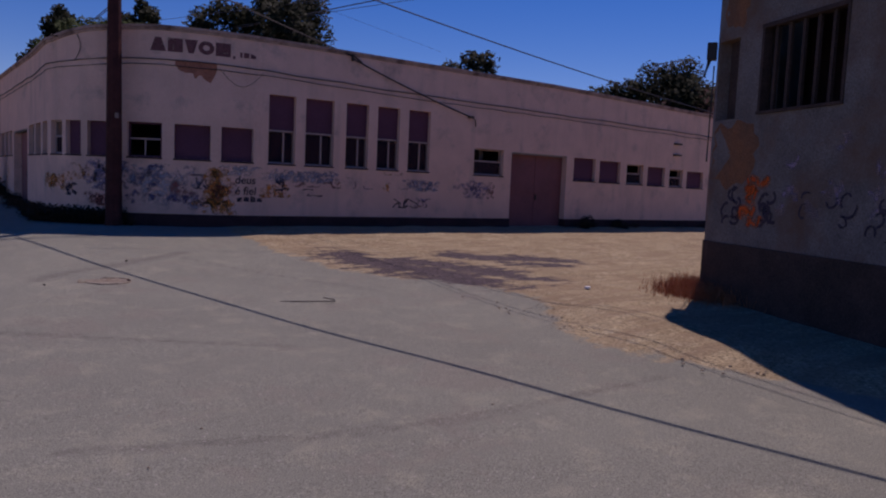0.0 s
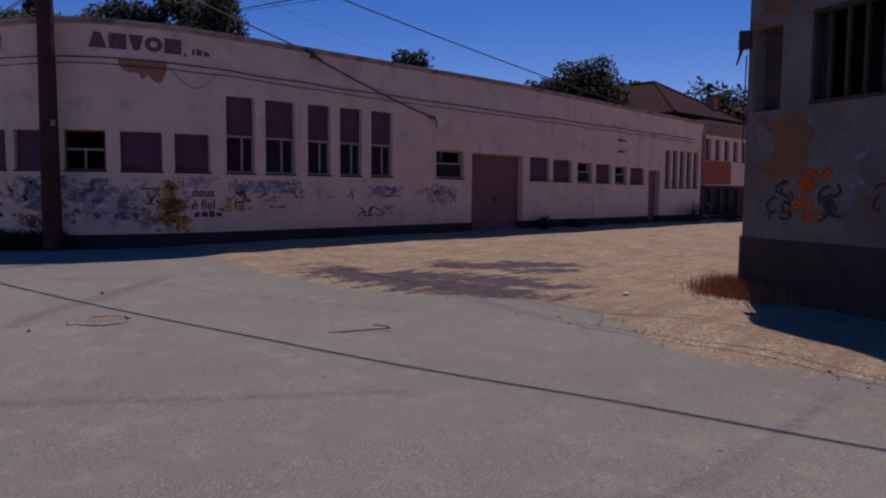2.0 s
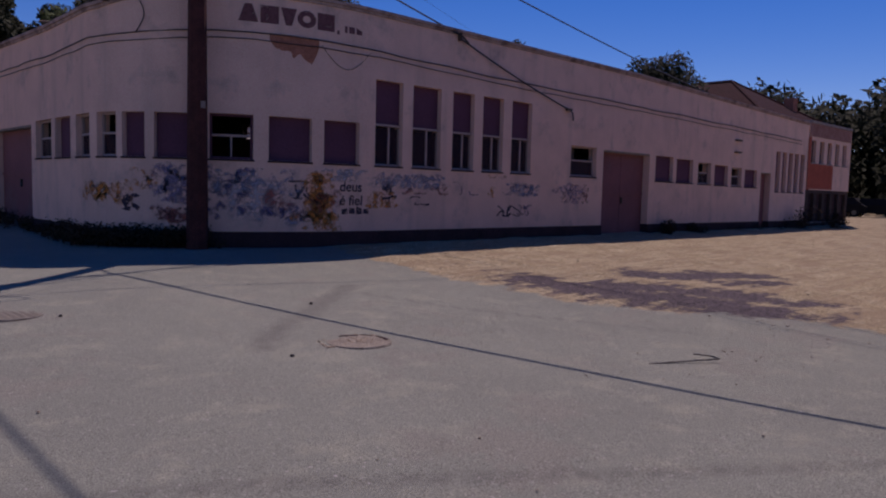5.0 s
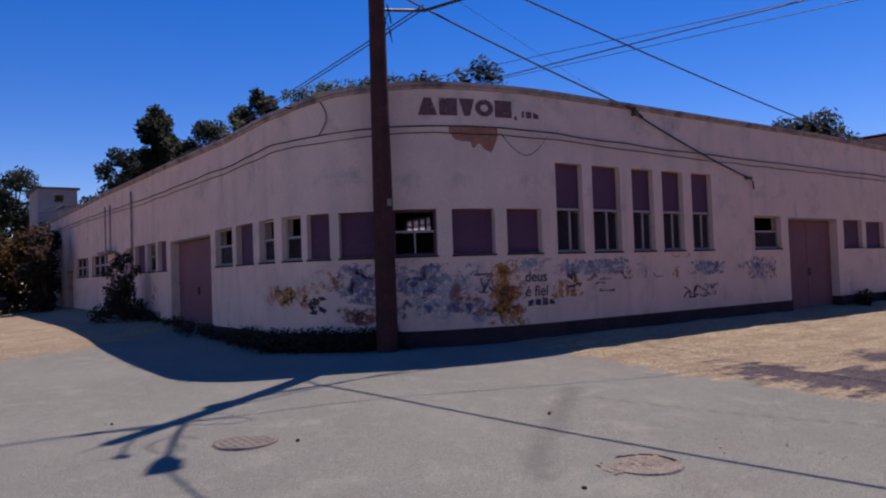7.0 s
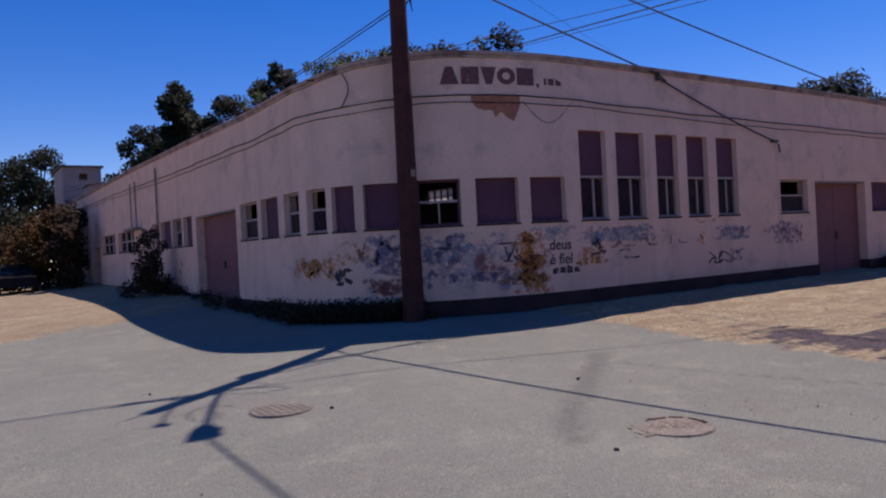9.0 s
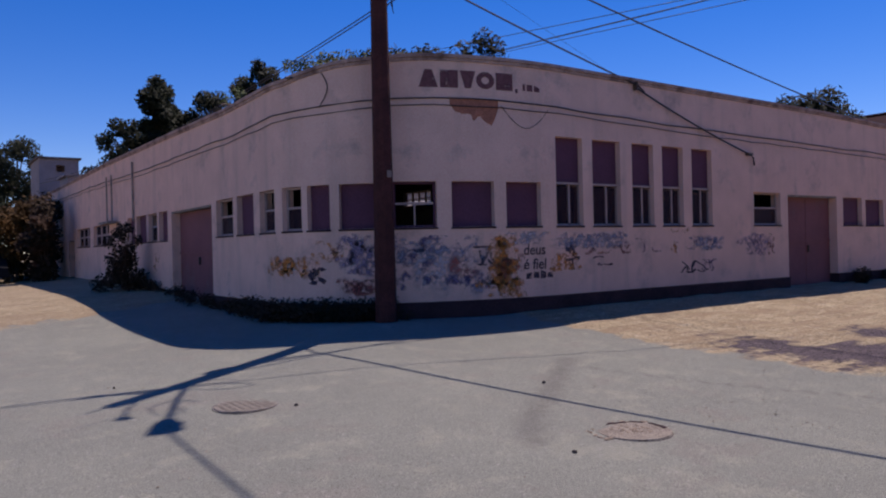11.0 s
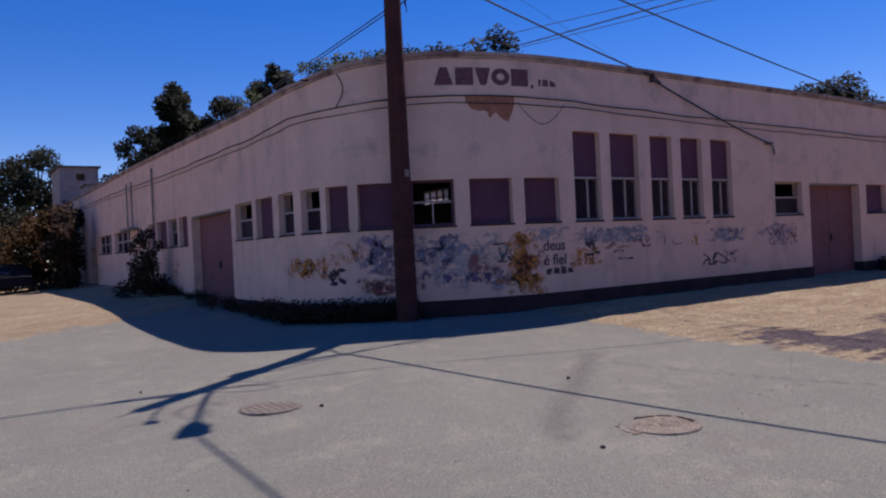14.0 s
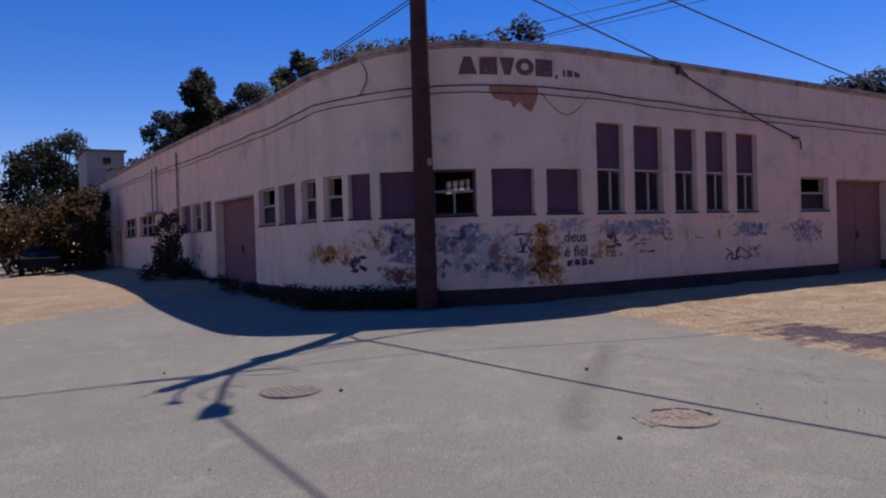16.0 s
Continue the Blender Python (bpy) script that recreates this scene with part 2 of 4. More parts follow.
def block(cx, cy, cz, sx, sy, sz, turn=0.0, taper=1.0):
    """A box on its centre; taper narrows its top."""
    c, s = math.cos(radians(turn)), math.sin(radians(turn))
    vs = []
    for i in (-.5, .5):
        for j in (-.5, .5):
            for k in (-.5, .5):
                f = taper if k > 0 else 1.0
                x, y = i * sx * f, j * sy * f
                vs.append((cx + x * c - y * s, cy + x * s + y * c, cz + k * sz))
    return vs, BOX_FACES


def tube(points, radius, sides=6, end=None):
    """A tube along points; radius goes to end."""
    vs, fs = [], []
    pts = [Vector(p) for p in points]
    for i, p in enumerate(pts):
        d = (pts[min(i + 1, len(pts) - 1)] - pts[max(i - 1, 0)]).normalized()
        a = d.orthogonal().normalized()
        b = d.cross(a)
        r = radius + ((end if end is not None else radius) - radius) * i / max(1, len(pts) - 1)
        vs += [p + (a * math.cos(t) + b * math.sin(t)) * r for t in [2 * math.pi * k / sides for k in range(sides)]]
    for i in range(len(pts) - 1):
        for k in range(sides):
            q = (k + 1) % sides
            fs.append((i * sides + k, i * sides + q, (i + 1) * sides + q, (i + 1) * sides + k))
    fs += [tuple(range(sides))[::-1], tuple(range((len(pts) - 1) * sides, len(pts) * sides))]
    return vs, fs


def sagging(a, b, sag, n=24):
    a, b = Vector(a), Vector(b)
    return [a.lerp(b, i / n) - Vector((0, 0, 4 * sag * (i / n) * (1 - i / n))) for i in range(n + 1)]


class Front:
    """A wall line in plan; s runs along it, its outside lies on the right-hand side."""

    def __init__(self, points, zero):
        self.p = np.array(points, float)
        seg = np.hypot(*np.diff(self.p, axis=0).T)
        self.s = np.concatenate([[0], np.cumsum(seg)]) - seg[:zero].sum()

    def at(self, s, off=0.0):
        x, y = np.interp(s, self.s, self.p[:, 0]), np.interp(s, self.s, self.p[:, 1])
        a, b = max(s - 0.12, self.s[0]), min(s + 0.12, self.s[-1])
        dx = np.interp(b, self.s, self.p[:, 0]) - np.interp(a, self.s, self.p[:, 0])
        dy = np.interp(b, self.s, self.p[:, 1]) - np.interp(a, self.s, self.p[:, 1])
        k = math.hypot(dx, dy)
        return x + off * dy / k, y - off * dx / k

    def heading(self, s):
        (x0, y0), (x1, y1) = self.at(s - 0.1), self.at(s + 0.1)
        return math.degrees(math.atan2(y1 - y0, x1 - x0))

    def steps(self, s0, s1, step=0.3):
        n = max(1, math.ceil((s1 - s0) / (step if self.bends(s0, s1) else 2.5)))
        return [s0 + (s1 - s0) * i / n for i in range(n + 1)]

    def bends(self, s0, s1):
        return any(s0 < v < s1 for v in self.s[1:-1]) or s1 - s0 > 0.01 and abs(self.heading(s0) - self.heading(s1)) > 0.2

    def slab(self, s0, s1, z0, z1, o0, o1):
        """A slab that follows the wall between two offsets (outwards is positive)."""
        st = self.steps(s0, s1)
        vs, fs = [], []
        for s in st:
            for o in (o0, o1):
                x, y = self.at(s, o)
                vs += [(x, y, z0), (x, y, z1)]
        for i in range(len(st) - 1):
            a, b = 4 * i, 4 * i + 4
            fs += [(a, a + 1, b + 1, b), (a + 2, b + 2, b + 3, a + 3), (a + 1, a + 3, b + 3, b + 1), (a, b, b + 2, a + 2)]
        e = 4 * (len(st) - 1)
        fs += [(0, 2, 3, 1), (e, e + 1, e + 3, e + 2)]
        return vs, fs

    def wall(self, s0, s1, z0, z1, holes, thick):
        """A thick wall with openings that go through it."""
        cuts = sorted({s0, s1, *[h[0] for h in holes], *[h[1] for h in holes]})
        st = [s0]
        for a, b in zip(cuts, cuts[1:]):
            st += self.steps(a, b)[1:]
        zs = sorted({z0, z1, *[h[2] for h in holes], *[h[3] for h in holes]})
        solid = {}
        for i in range(len(st) - 1):
            for j in range(len(zs) - 1):
                s, z = (st[i] + st[i + 1]) / 2, (zs[j] + zs[j + 1]) / 2
                solid[i, j] = not any(h[0] < s < h[1] and h[2] < z < h[3] for h in holes)
        vs, fs, index = [], [], {}

        def v(i, j, k):
            if (i, j, k) not in index:
                index[i, j, k] = len(vs)
                vs.append((*self.at(st[i], -thick if k else 0.0), zs[j]))
            return index[i, j, k]

        for (i, j), full in solid.items():
            if not full:
                continue
            fs.append((v(i, j, 0), v(i + 1, j, 0), v(i + 1, j + 1, 0), v(i, j + 1, 0)))
            fs.append((v(i, j, 1), v(i, j + 1, 1), v(i + 1, j + 1, 1), v(i + 1, j, 1)))
            if not solid.get((i - 1, j)):
                fs.append((v(i, j, 0), v(i, j + 1, 0), v(i, j + 1, 1), v(i, j, 1)))
            if not solid.get((i + 1, j)):
                fs.append((v(i + 1, j, 0), v(i + 1, j, 1), v(i + 1, j + 1, 1), v(i + 1, j + 1, 0)))
            if not solid.get((i, j - 1)):
                fs.append((v(i, j, 0), v(i, j, 1), v(i + 1, j, 1), v(i + 1, j, 0)))
            if not solid.get((i, j + 1)):
                fs.append((v(i, j + 1, 0), v(i + 1, j + 1, 0), v(i + 1, j + 1, 1), v(i, j + 1, 1)))
        return vs, fs


def level(x, y):
    """Height of the ground."""
    d = math.hypot(max(-x, 0), max(-y, 0))
    k = min(1, max(0, (y - 3) / 12))
    return 0.2 - 0.65 * (1 - math.exp(-d / 7)) + 0.3 * k * k * (3 - 2 * k)


def smooth01(v):
    v = min(1, max(0, v))
    return v * v * (3 - 2 * v)


def away(x, y, a, b):
    """Distance of a place from the line a to b."""
    k = ((x - a[0]) * (b[0] - a[0]) + (y - a[1]) * (b[1] - a[1])) / ((b[0] - a[0]) ** 2 + (b[1] - a[1]) ** 2)
    k = min(1, max(0, k))
    return math.hypot(x - a[0] - k * (b[0] - a[0]), y - a[1] - k * (b[1] - a[1]))


CINDERS = (((4.7, -4.9), (5.7, -8.3), 1.25), ((5.6, -5.6), (7.0, -8.0), 1.0), ((7.5, -5.1), (9.7, -6.2), 0.8), ((8.2, -6.6), (9.2, -7.0), 0.45))


# ---- ground ----
def build_ground():
    out, inn = [-900, -300, -120, -60, -40] + [-30 + 0.6 * i for i in range(31)], [14 + 0.6 * i for i in range(76)] + [64, 80, 120, 300, 900]
    xs = out + [-11.8 + 0.13 * i for i in range(198)] + inn
    ys = out + [-11.8 - 0.13 * i for i in range(1, 46)][::-1] + [-11.8 + 0.13 * i for i in range(125)] + [4.6 + 0.5 * i for i in range(19)] + inn
    ys = sorted(set(ys))
    # dark lines on the asphalt; the third path paints a thin cable's shadow
    marks_and_shadow = (((1.6, -3.6), (0.6, -4.4), (-0.2, -5.05), (-0.9, -5.6), (-1.4, -6.2)), ((-2.2, -13.6), (-0.4, -14.15), (0.9, -14.35), (3.6, -14.2)),
             ((1.4, -4.1), (2.0, -5.6), (2.7, -7.0), (3.5, -8.5)), ((-8.5, -4.8), (-6.0, -7.3), (-3.0, -9.0), (0.5, -11.4)))
    edge = ((-40, 3.2), (-16, 4.9), (-14.5, 4.4), (-13.4, 3.95), (-12.8, 4.0), (-11.6, 4.6), (-10.3, 5.5), (-9.1, 5.6), (-7.5, 4.6), (-6.2, 3.8), (-3, 3.6), (0, 3.8), (40, 3.8))
    ey, ex = [e[0] for e in edge], [e[1] for e in edge]
    vs, asph, cin, mark_shade = [], [], [], []
    for y in ys:
        for x in xs:
            z = level(x, y) + 0.02 * noise.noise((x * 0.35, y * 0.35, 0))
            road = 0.5 + (np.interp(y, ey, ex) - x) / 1.6
            road = min(road, 0.5 + (8.3 + 0.35 * (x + 2) - y) / 3.0)
            road = min(1, max(0, road))
            earth = 1 - road
            z += 0.03 * earth * noise.noise((x * 1.3, y * 1.3, 3)) + 0.05 * smooth01(earth)
            z += 0.10 * smooth01((x - np.interp(y, ey, ex)) / 1.2) * smooth01((-9.5 - y) / 2)
            near = 0.0
            if -10 < x < 5 and -16 < y < -2:
                for path, wide in zip(marks_and_shadow, (0.22, 0.10, 0.09, 0.12)):
                    for (ax, ay), (bx, by) in zip(path, path[1:]):
                        k = min(1, max(0, ((x - ax) * (bx - ax) + (y - ay) * (by - ay)) / ((bx - ax) ** 2 + (by - ay) ** 2)))
                        near = max(near, 1 - math.hypot(x - ax - k * (bx - ax), y - ay - k * (by - ay)) / wide / 1.6)
            mark_shade.append(near * 0.72)
            vs.append((x, y, z))
            asph.append(road)
            cin.append(max(0, *(1 - 0.55 * away(x, y, a, b) / w for a, b, w in CINDERS)))
    nx = len(xs)
    fs = [(j * nx + i, j * nx + i + 1, (j + 1) * nx + i + 1, (j + 1) * nx + i) for j in range(len(ys) - 1) for i in range(nx - 1)]
    ob = mesh("ground", vs, fs, GROUND, smooth=True)
    for name, vals in (("asphalt", asph), ("cinder", cin), ("mark_shade", mark_shade)):
        ob.data.attributes.new(name, "FLOAT", "POINT").data.foreach_set("value", vals)
    tagged(ob, "pale worn asphalt junction running into sandy earth with dark cinders", "ground", kind="structure")


build_ground()

# ---- factory ----
EA, EB = 5.0, 3.2
outer = Front([(0, 37)] + [(EA - EA * math.cos(u), EB - EB * math.sin(u)) for u in [math.pi / 2 * i / 60 for i in range(61)]] + [(29.6, 0)], 1)
CORNER = 6.518  # s at which the straight long front begins, at x = 5
ROOF, TOP, SILL, TALL, PL = 5.12, 2.81, 1.95, 3.80, 0.52


def long_front(x):
    return x - EA + CORNER



def along(x, y):
    """The s of a place near the outer front."""
    if y > EB:
        return EB - y
    if x > EA:
        return x - EA + CORNER
    return float(np.interp(math.atan2((EB - y) / EB, (EA - x) / EA), [math.pi / 2 * i / 60 for i in range(61)], outer.s[1:62]))


def roofline(data):
    """The parapet is not level: it dips along the side street and towards the far end."""
    vs = [(x, y, z + (np.interp(along(x, y), [-34, -16, -8, -2.5, 0.6, 1.9, 3.5, 9, 17, 31], [-.05, -.10, -.2, -.3, -.25, -.03, .08, .07, .04, -.3]) if z > 4.6 else 0))
          for x, y, z in data[0]]
    return vs, data[1]


factory = thing("factory_building", "abandoned pale plastered factory with rounded corner and boarded windows", "building")

# kind, s0, s1, z0, z1
WINDOWS = [("triple", -23.2, -20.0, SILL, TOP - .05), ("triple", -19.2, -16.0, SILL, TOP - .05), ("panel", -12.9, -11.8, SILL, TOP),
           ("panel", -11.6, -10.25, SILL, TOP), ("sash", -10.0, -8.93, SILL, TOP), ("panel", -8.73, -7.76, SILL, TOP),
           ("sash", -3.4, -2.22, SILL, TOP), ("panel", -1.96, -0.93, SILL, TOP), ("sash", -0.58, 0.2, SILL, TOP),
           ("sash", 0.48, 1.02, SILL, TOP), ("panel", 1.16, 1.65, SILL, TOP), ("panel", 1.84, 2.66, SILL, TOP),
           ("dark", 2.88, 3.72, SILL, TOP + .02), ("panel", 4.02, 4.91, SILL, TOP + .02), ("panel", 5.18, 6.02, SILL, TOP + .02)]
for a, b in ((4.92, 5.70), (6.0, 6.88), (7.27, 8.01), (8.32, 9.09), (9.42, 10.22)):
    WINDOWS.append(("tall", long_front(a), long_front(b), SILL, TALL))
for k, a, b in (("sash", 12.0, 13.26), ("panel", 16.62, 17.76), ("panel", 17.99, 19.15), ("sash", 19.52, 20.5),
                ("panel", 20.77, 21.85), ("sash", 22.15, 23.03), ("panel", 23.3, 24.43)):
    WINDOWS.append((k, long_front(a), long_front(b), SILL - 0.008 * max(0, a - 15), TOP - 0.03 * max(0, a - 15)))
for i in range(5):
    a = 26.2 + i * 0.66
    WINDOWS.append(("slot", long_front(a), long_front(a + 0.46), 1.75, 3.42))
DOORS = [("gate", -7.34, -3.75, 0.3, 2.75), ("gate", long_front(13.62), long_front(16.25), 0.22, 2.78),
         ("leaf", long_front(24.8), long_front(25.75), 0.25, 2.5), ("leaf", -25.6, -24.0, 0.45, 2.3)]
HOLES = [w[1:] for w in WINDOWS] + [d[1:] for d in DOORS]

mesh("wall", *roofline(outer.wall(-33.8, long_front(29.6), PL, ROOF, [(a, b, max(c, PL), d) for a, b, c, d in HOLES], 0.28)), PLASTER, factory)
gaps = sorted([(d[1], d[2]) for d in DOORS])
starts = [-33.8] + [g[1] for g in gaps]
ends = [g[0] for g in gaps] + [long_front(29.6)]
for a, b in zip(starts, ends):
    mesh("plinth", *outer.slab(a, b, -0.4, PL - 0.003, -0.28, 0.035), PLINTH_AND_SHADE, factory, "dark stained base course")
CAP = [outer.slab(-33.8, long_front(29.6), ROOF + 0.002, ROOF + 0.07, -0.3, 0.06),
                         outer.slab(-33.8, long_front(29.6), ROOF - 0.06, ROOF - 0.002, 0.002, 0.03)]
for piece, part_name in zip(CAP, ("parapet_cap", "cornice")):
    mesh(part_name, *roofline(piece), CAP_STONE, factory, "weathered concrete parapet edge")
# roof, rear walls and floor of the two wings
curve_pts = [outer.at(s, -0.3) for s in outer.steps(-33.6, long_front(29.5), 0.35)]
rear = [(29.3, 4.8), (5.6, 4.8), (5.6, 36.7)]
ring = curve_pts + rear
n = len(ring)
mesh("roof", [(x, y, ROOF - 0.75) for x, y in ring] + [(x, y, ROOF - 0.6) for x, y in ring],
     [tuple(range(n))[::-1], tuple(range(n, 2 * n))] + [(i, (i + 1) % n, n + (i + 1) % n, n + i) for i in range(n)], ROOFING, factory)
mesh("inner_floor", [(x, y, 0.21) for x, y in ring], [tuple(range(n))], INNER, factory)
back = Front([(5.6, 36.7), (5.6, 4.8), (29.3, 4.8)], 1)
mesh("rear_wall", *back.wall(-31.9, 23.7, 0, ROOF - 0.6, [(-2.22, -0.82, 2.74, 3.16)], 0.2), INNER, factory)
mesh("end_wall", *block(29.45, 2.55, 2.2, 0.2, 4.4, 4.4), PLASTER, factory)
mesh("end_wall", *block(2.5, 36.9, 2.4, 4.4, 0.2, 4.9), PLASTER, factory)
for q in ((2.55, 9.0, 2.3, 4.3, 0.15, 4.2), (12.6, 2.55, 2.3, 0.15, 4.3, 4.2), (2.55, 24.0, 2.3, 4.3, 0.15, 4.2)):
    mesh("partition", *block(*q), INNER, factory)
lat = [back.slab(-2.22 + 0.3325 * i, -2.15 + 0.3325 * i, 2.74, 3.16, -0.12, -0.08) for i in range(5)]
lat += [back.slab(-2.22, -0.82, 2.75 + 0.18 * i, 2.78 + 0.18 * i, -0.125, -0.075) for i in range(3)]
mesh("lattice_window", *joined(lat), FRAME, factory, "pale lattice window towards the yard")
mesh("lattice_pane", *back.slab(-2.215, -0.825, 2.745, 3.155, -0.102, -0.098), FROSTED, factory, "dusty glass of the lattice window")


def window(kind, s0, s1, z0, z1):
    w = new("window")
    w.parent = factory
    p = outer.at((s0 + s1) / 2)
    w.location = (p[0], p[1], z0)
    shift = Vector((-p[0], -p[1], -z0))

    def sub(name, data, mat, label=""):
        return mesh(name, [Vector(v) + shift for v in data[0]], data[1], mat, w, label)

    f = 0.045
    sub("sill", outer.slab(s0 - 0.02, s1 + 0.02, z0 - 0.04, z0 - 0.004, -0.1, 0.02), PLINTH_AND_SHADE)
    if kind == "panel":
        sub("board", outer.slab(s0 + 0.003, s1 - 0.003, z0, z1 - 0.003, -0.19, -0.13), BOARD, "dull purple-grey board closing the window")
        return
    zt = z1
    if kind == "tall":
        zt = TOP + 0.01
        sub("board", outer.slab(s0 + 0.003, s1 - 0.003, zt + f, z1 - 0.003, -0.19, -0.13), BOARD, "dull purple-grey upper board")
        sub("transom", outer.slab(s0 + 0.003, s1 - 0.003, zt, zt + f, -0.2, -0.08), FRAME)
        bars = [(s0 + 0.004, s1 - 0.004, z0 + 0.002, z0 + f), (s0 + (s1 - s0) * 0.58, s0 + (s1 - s0) * 0.58 + f, z0, zt), (s0 + 0.004, s0 + 0.02, z0, zt), (s1 - 0.02, s1 - 0.004, z0, zt)]
    elif kind == "slot":
        sub("board", outer.slab(s0 + 0.003, s1 - 0.003, z0, z1 - 0.003, -0.19, -0.13), BOARD, "dull purple-grey board closing the window")
        return
    elif kind == "triple":
        u = (s1 - s0) / 3
        bars = [(s0 + u * i - (0.1 if i else 0), s0 + u * i + 0.1, z0, z1) for i in (0, 1, 2)] + [(s1 - 0.1, s1 - 0.004, z0, z1)]
        bars.append((s0 + 0.01, s1 - 0.01, z0 + 0.38, z0 + 0.46))
    else:
        zm = z0 + (z1 - z0) * 0.5
        bars = [(s0 + 0.004, s0 + f, z0, z1), (s1 - f, s1 - 0.004, z0, z1), (s0 + 0.01, s1 - 0.01, zm, zm + f),
                (s0 + 0.01, s1 - 0.01, z1 - f, z1 - 0.004), (s0 + 0.01, s1 - 0.01, z0 + 0.002, z0 + f)]
        if kind == "dark":
            bars.append(((s0 + s1) / 2 - 0.015, (s0 + s1) / 2 + 0.015, z0 + 0.01, zm + 0.01))
    if kind == "dark":
        edge = bars[:2] + bars[3:5]
        sub("frame", joined([outer.slab(a, b, c, d, -0.17, -0.11) for a, b, c, d in edge]), BOARD, "dull purple window frame")
        bars = bars[2:3] + bars[5:]
    sub("sash" if kind == "dark" else "frame", joined([outer.slab(a, b, c, d, -0.168, -0.112) for a, b, c, d in bars]), FRAME, "peeling pale window frame")
    if kind in ("sash", "triple", "tall"):
        hi = z0 + (zt - z0) * (0.5 if kind == "sash" else 0.96)
        sub("pane", outer.slab(s0 + f, s1 - f, z0 + f, hi, -0.145, -0.139), GLASS, "dusty glass, partly missing")


for w in WINDOWS:
    window(*w)


def door(kind, s0, s1, z0, z1):
    d = new("door")
    d.parent = factory
    p = outer.at((s0 + s1) / 2)
    d.location = (p[0], p[1], z0)
    shift = Vector((-p[0], -p[1], -z0))

    def sub(name, data, mat, label=""):
        mesh(name, [Vector(v) + shift for v in data[0]], data[1], mat, d, label)

    back_off = -0.24
    n = 2 if kind == "gate" else 1
    for i in range(n):
        a, b = s0 + (s1 - s0) * i / n, s0 + (s1 - s0) * (i + 1) / n
        sub("leaf", outer.slab(a + 0.006, b - 0.006, z0 - 0.25, z1 - 0.05, back_off - 0.05, back_off + (0.006 if i % 2 else 0)), DOORMAT)
    sub("lintel", outer.slab(s0, s1, z1 - 0.05, z1 - 0.003, -0.26, -0.02), CONCRETE)
    if kind == "gate":
        sub("rail", outer.slab(s0 + 0.02, s1 - 0.02, z0 + 1.25, z0 + 1.31, back_off, back_off + 0.03), DOORMAT)
        sub("handle", outer.slab((s0 + s1) / 2 + 0.05, (s0 + s1) / 2 + 0.09, z0 + 0.95, z0 + 1.15, back_off, back_off + 0.06), IRON)


for d in DOORS:
    door(*d)

# bare brick patch, painted sign, cracks and pipes of the factory
def ragged_patch(name, s0, s1, z0, z1, off, mat, seed, label="", parent=factory):
    """A flat patch on the wall with a ragged lower edge."""
    r = random.Random(seed)
    k = 26
    top = [(s0 + (s1 - s0) * i / k, z1 + r.uniform(-.01, .01)) for i in range(k + 1)]
    depth = [np.interp(i / k, [0, .08, .25, .42, .47, .6, .68, .85, .93, 1], [.2, .45, .58, .56, .85, .62, .82, 1.0, .7, .3]) for i in range(k + 1)]
    low = [(s, z1 - (z1 - z0) * (d + r.uniform(-.02, .02))) for (s, z), d in zip(top, depth)]
    vs, fs = [], []
    for (s, za), (_, zb) in zip(low, top):
        for o in (off, off + 0.003):
            x, y = outer.at(s, o)
            vs += [(x, y, za), (x, y, zb)]
    for i in range(k):
        a, b = 4 * i, 4 * i + 4
        fs += [(a, a + 1, b + 1, b), (a + 2, b + 2, b + 3, a + 3), (a + 1, a + 3, b + 3, b + 1), (a, b, b + 2, a + 2)]
    return mesh(name, vs, fs, mat, parent, label)


ragged_patch("bare_patch", 4.02, 5.04, 3.92, 4.42, 0.004, BRICK, 5, "bare brick where the plaster has fallen")


def shape_on_wall(name, outline, mat, off=0.006, parent=factory, label=""):
    """A plain flat shape on the wall from an outline in s and z."""
    vs = [(*outer.at(s, off), z) for s, z in outline]
    return mesh(name, vs, [tuple(range(len(vs)))], mat, parent, label)


def ring_on_wall(name, s, z, rs, rz, w, mat, off=0.006):
    vs, fs = [], []
    for i in range(12):
        a = 2 * math.pi * (i + 0.5) / 12
        for k in (1.0, w):
            vs.append((*outer.at(s + rs * k * math.cos(a), off), z + rz * k * math.sin(a)))
    fs = [(2 * i, 2 * i + 1, (2 * i + 3) % 24, (2 * i + 2) % 24) for i in range(12)]
    return mesh(name, vs, fs, mat, factory)


# the firm's sign, as plain worn blocks
za, zb = 4.63, 4.97
for a, b, k in ((3.42, 3.80, 0.12), (3.84, 4.20, 0.0), (4.24, 4.56, -0.1), (5.0, 5.38, 0.0)):
    e = abs(k)
    lo, hi = (0, e) if k > 0 else (e, 0)
    shape_on_wall("sign_block", [(a + lo, za), (b - lo, za), (b - hi, zb), (a + hi, zb)], SIGN)
ring_on_wall("sign_ring", 4.77, 4.80, 0.20, 0.17, 0.42, SIGN)
for a, b, c in ((5.44, 5.50, 4.6), (5.62, 5.68, 4.66), (5.72, 5.86, 4.66), (5.90, 6.04, 4.66)):
    shape_on_wall("sign_block", [(a, c), (b, c), (b, c + 0.13 if b < 6.03 and b > 5.6 else c + 0.08), (a, c + 0.13 if b > 5.6 else c + 0.08)], SIGN)


def sprayed(ob, density):
    """Paint density at each vertex: full in the middle of a stroke, none at its edge."""
    ob.data.attributes.new("spray", "FLOAT", "POINT").data.foreach_set("value", density)
    return ob


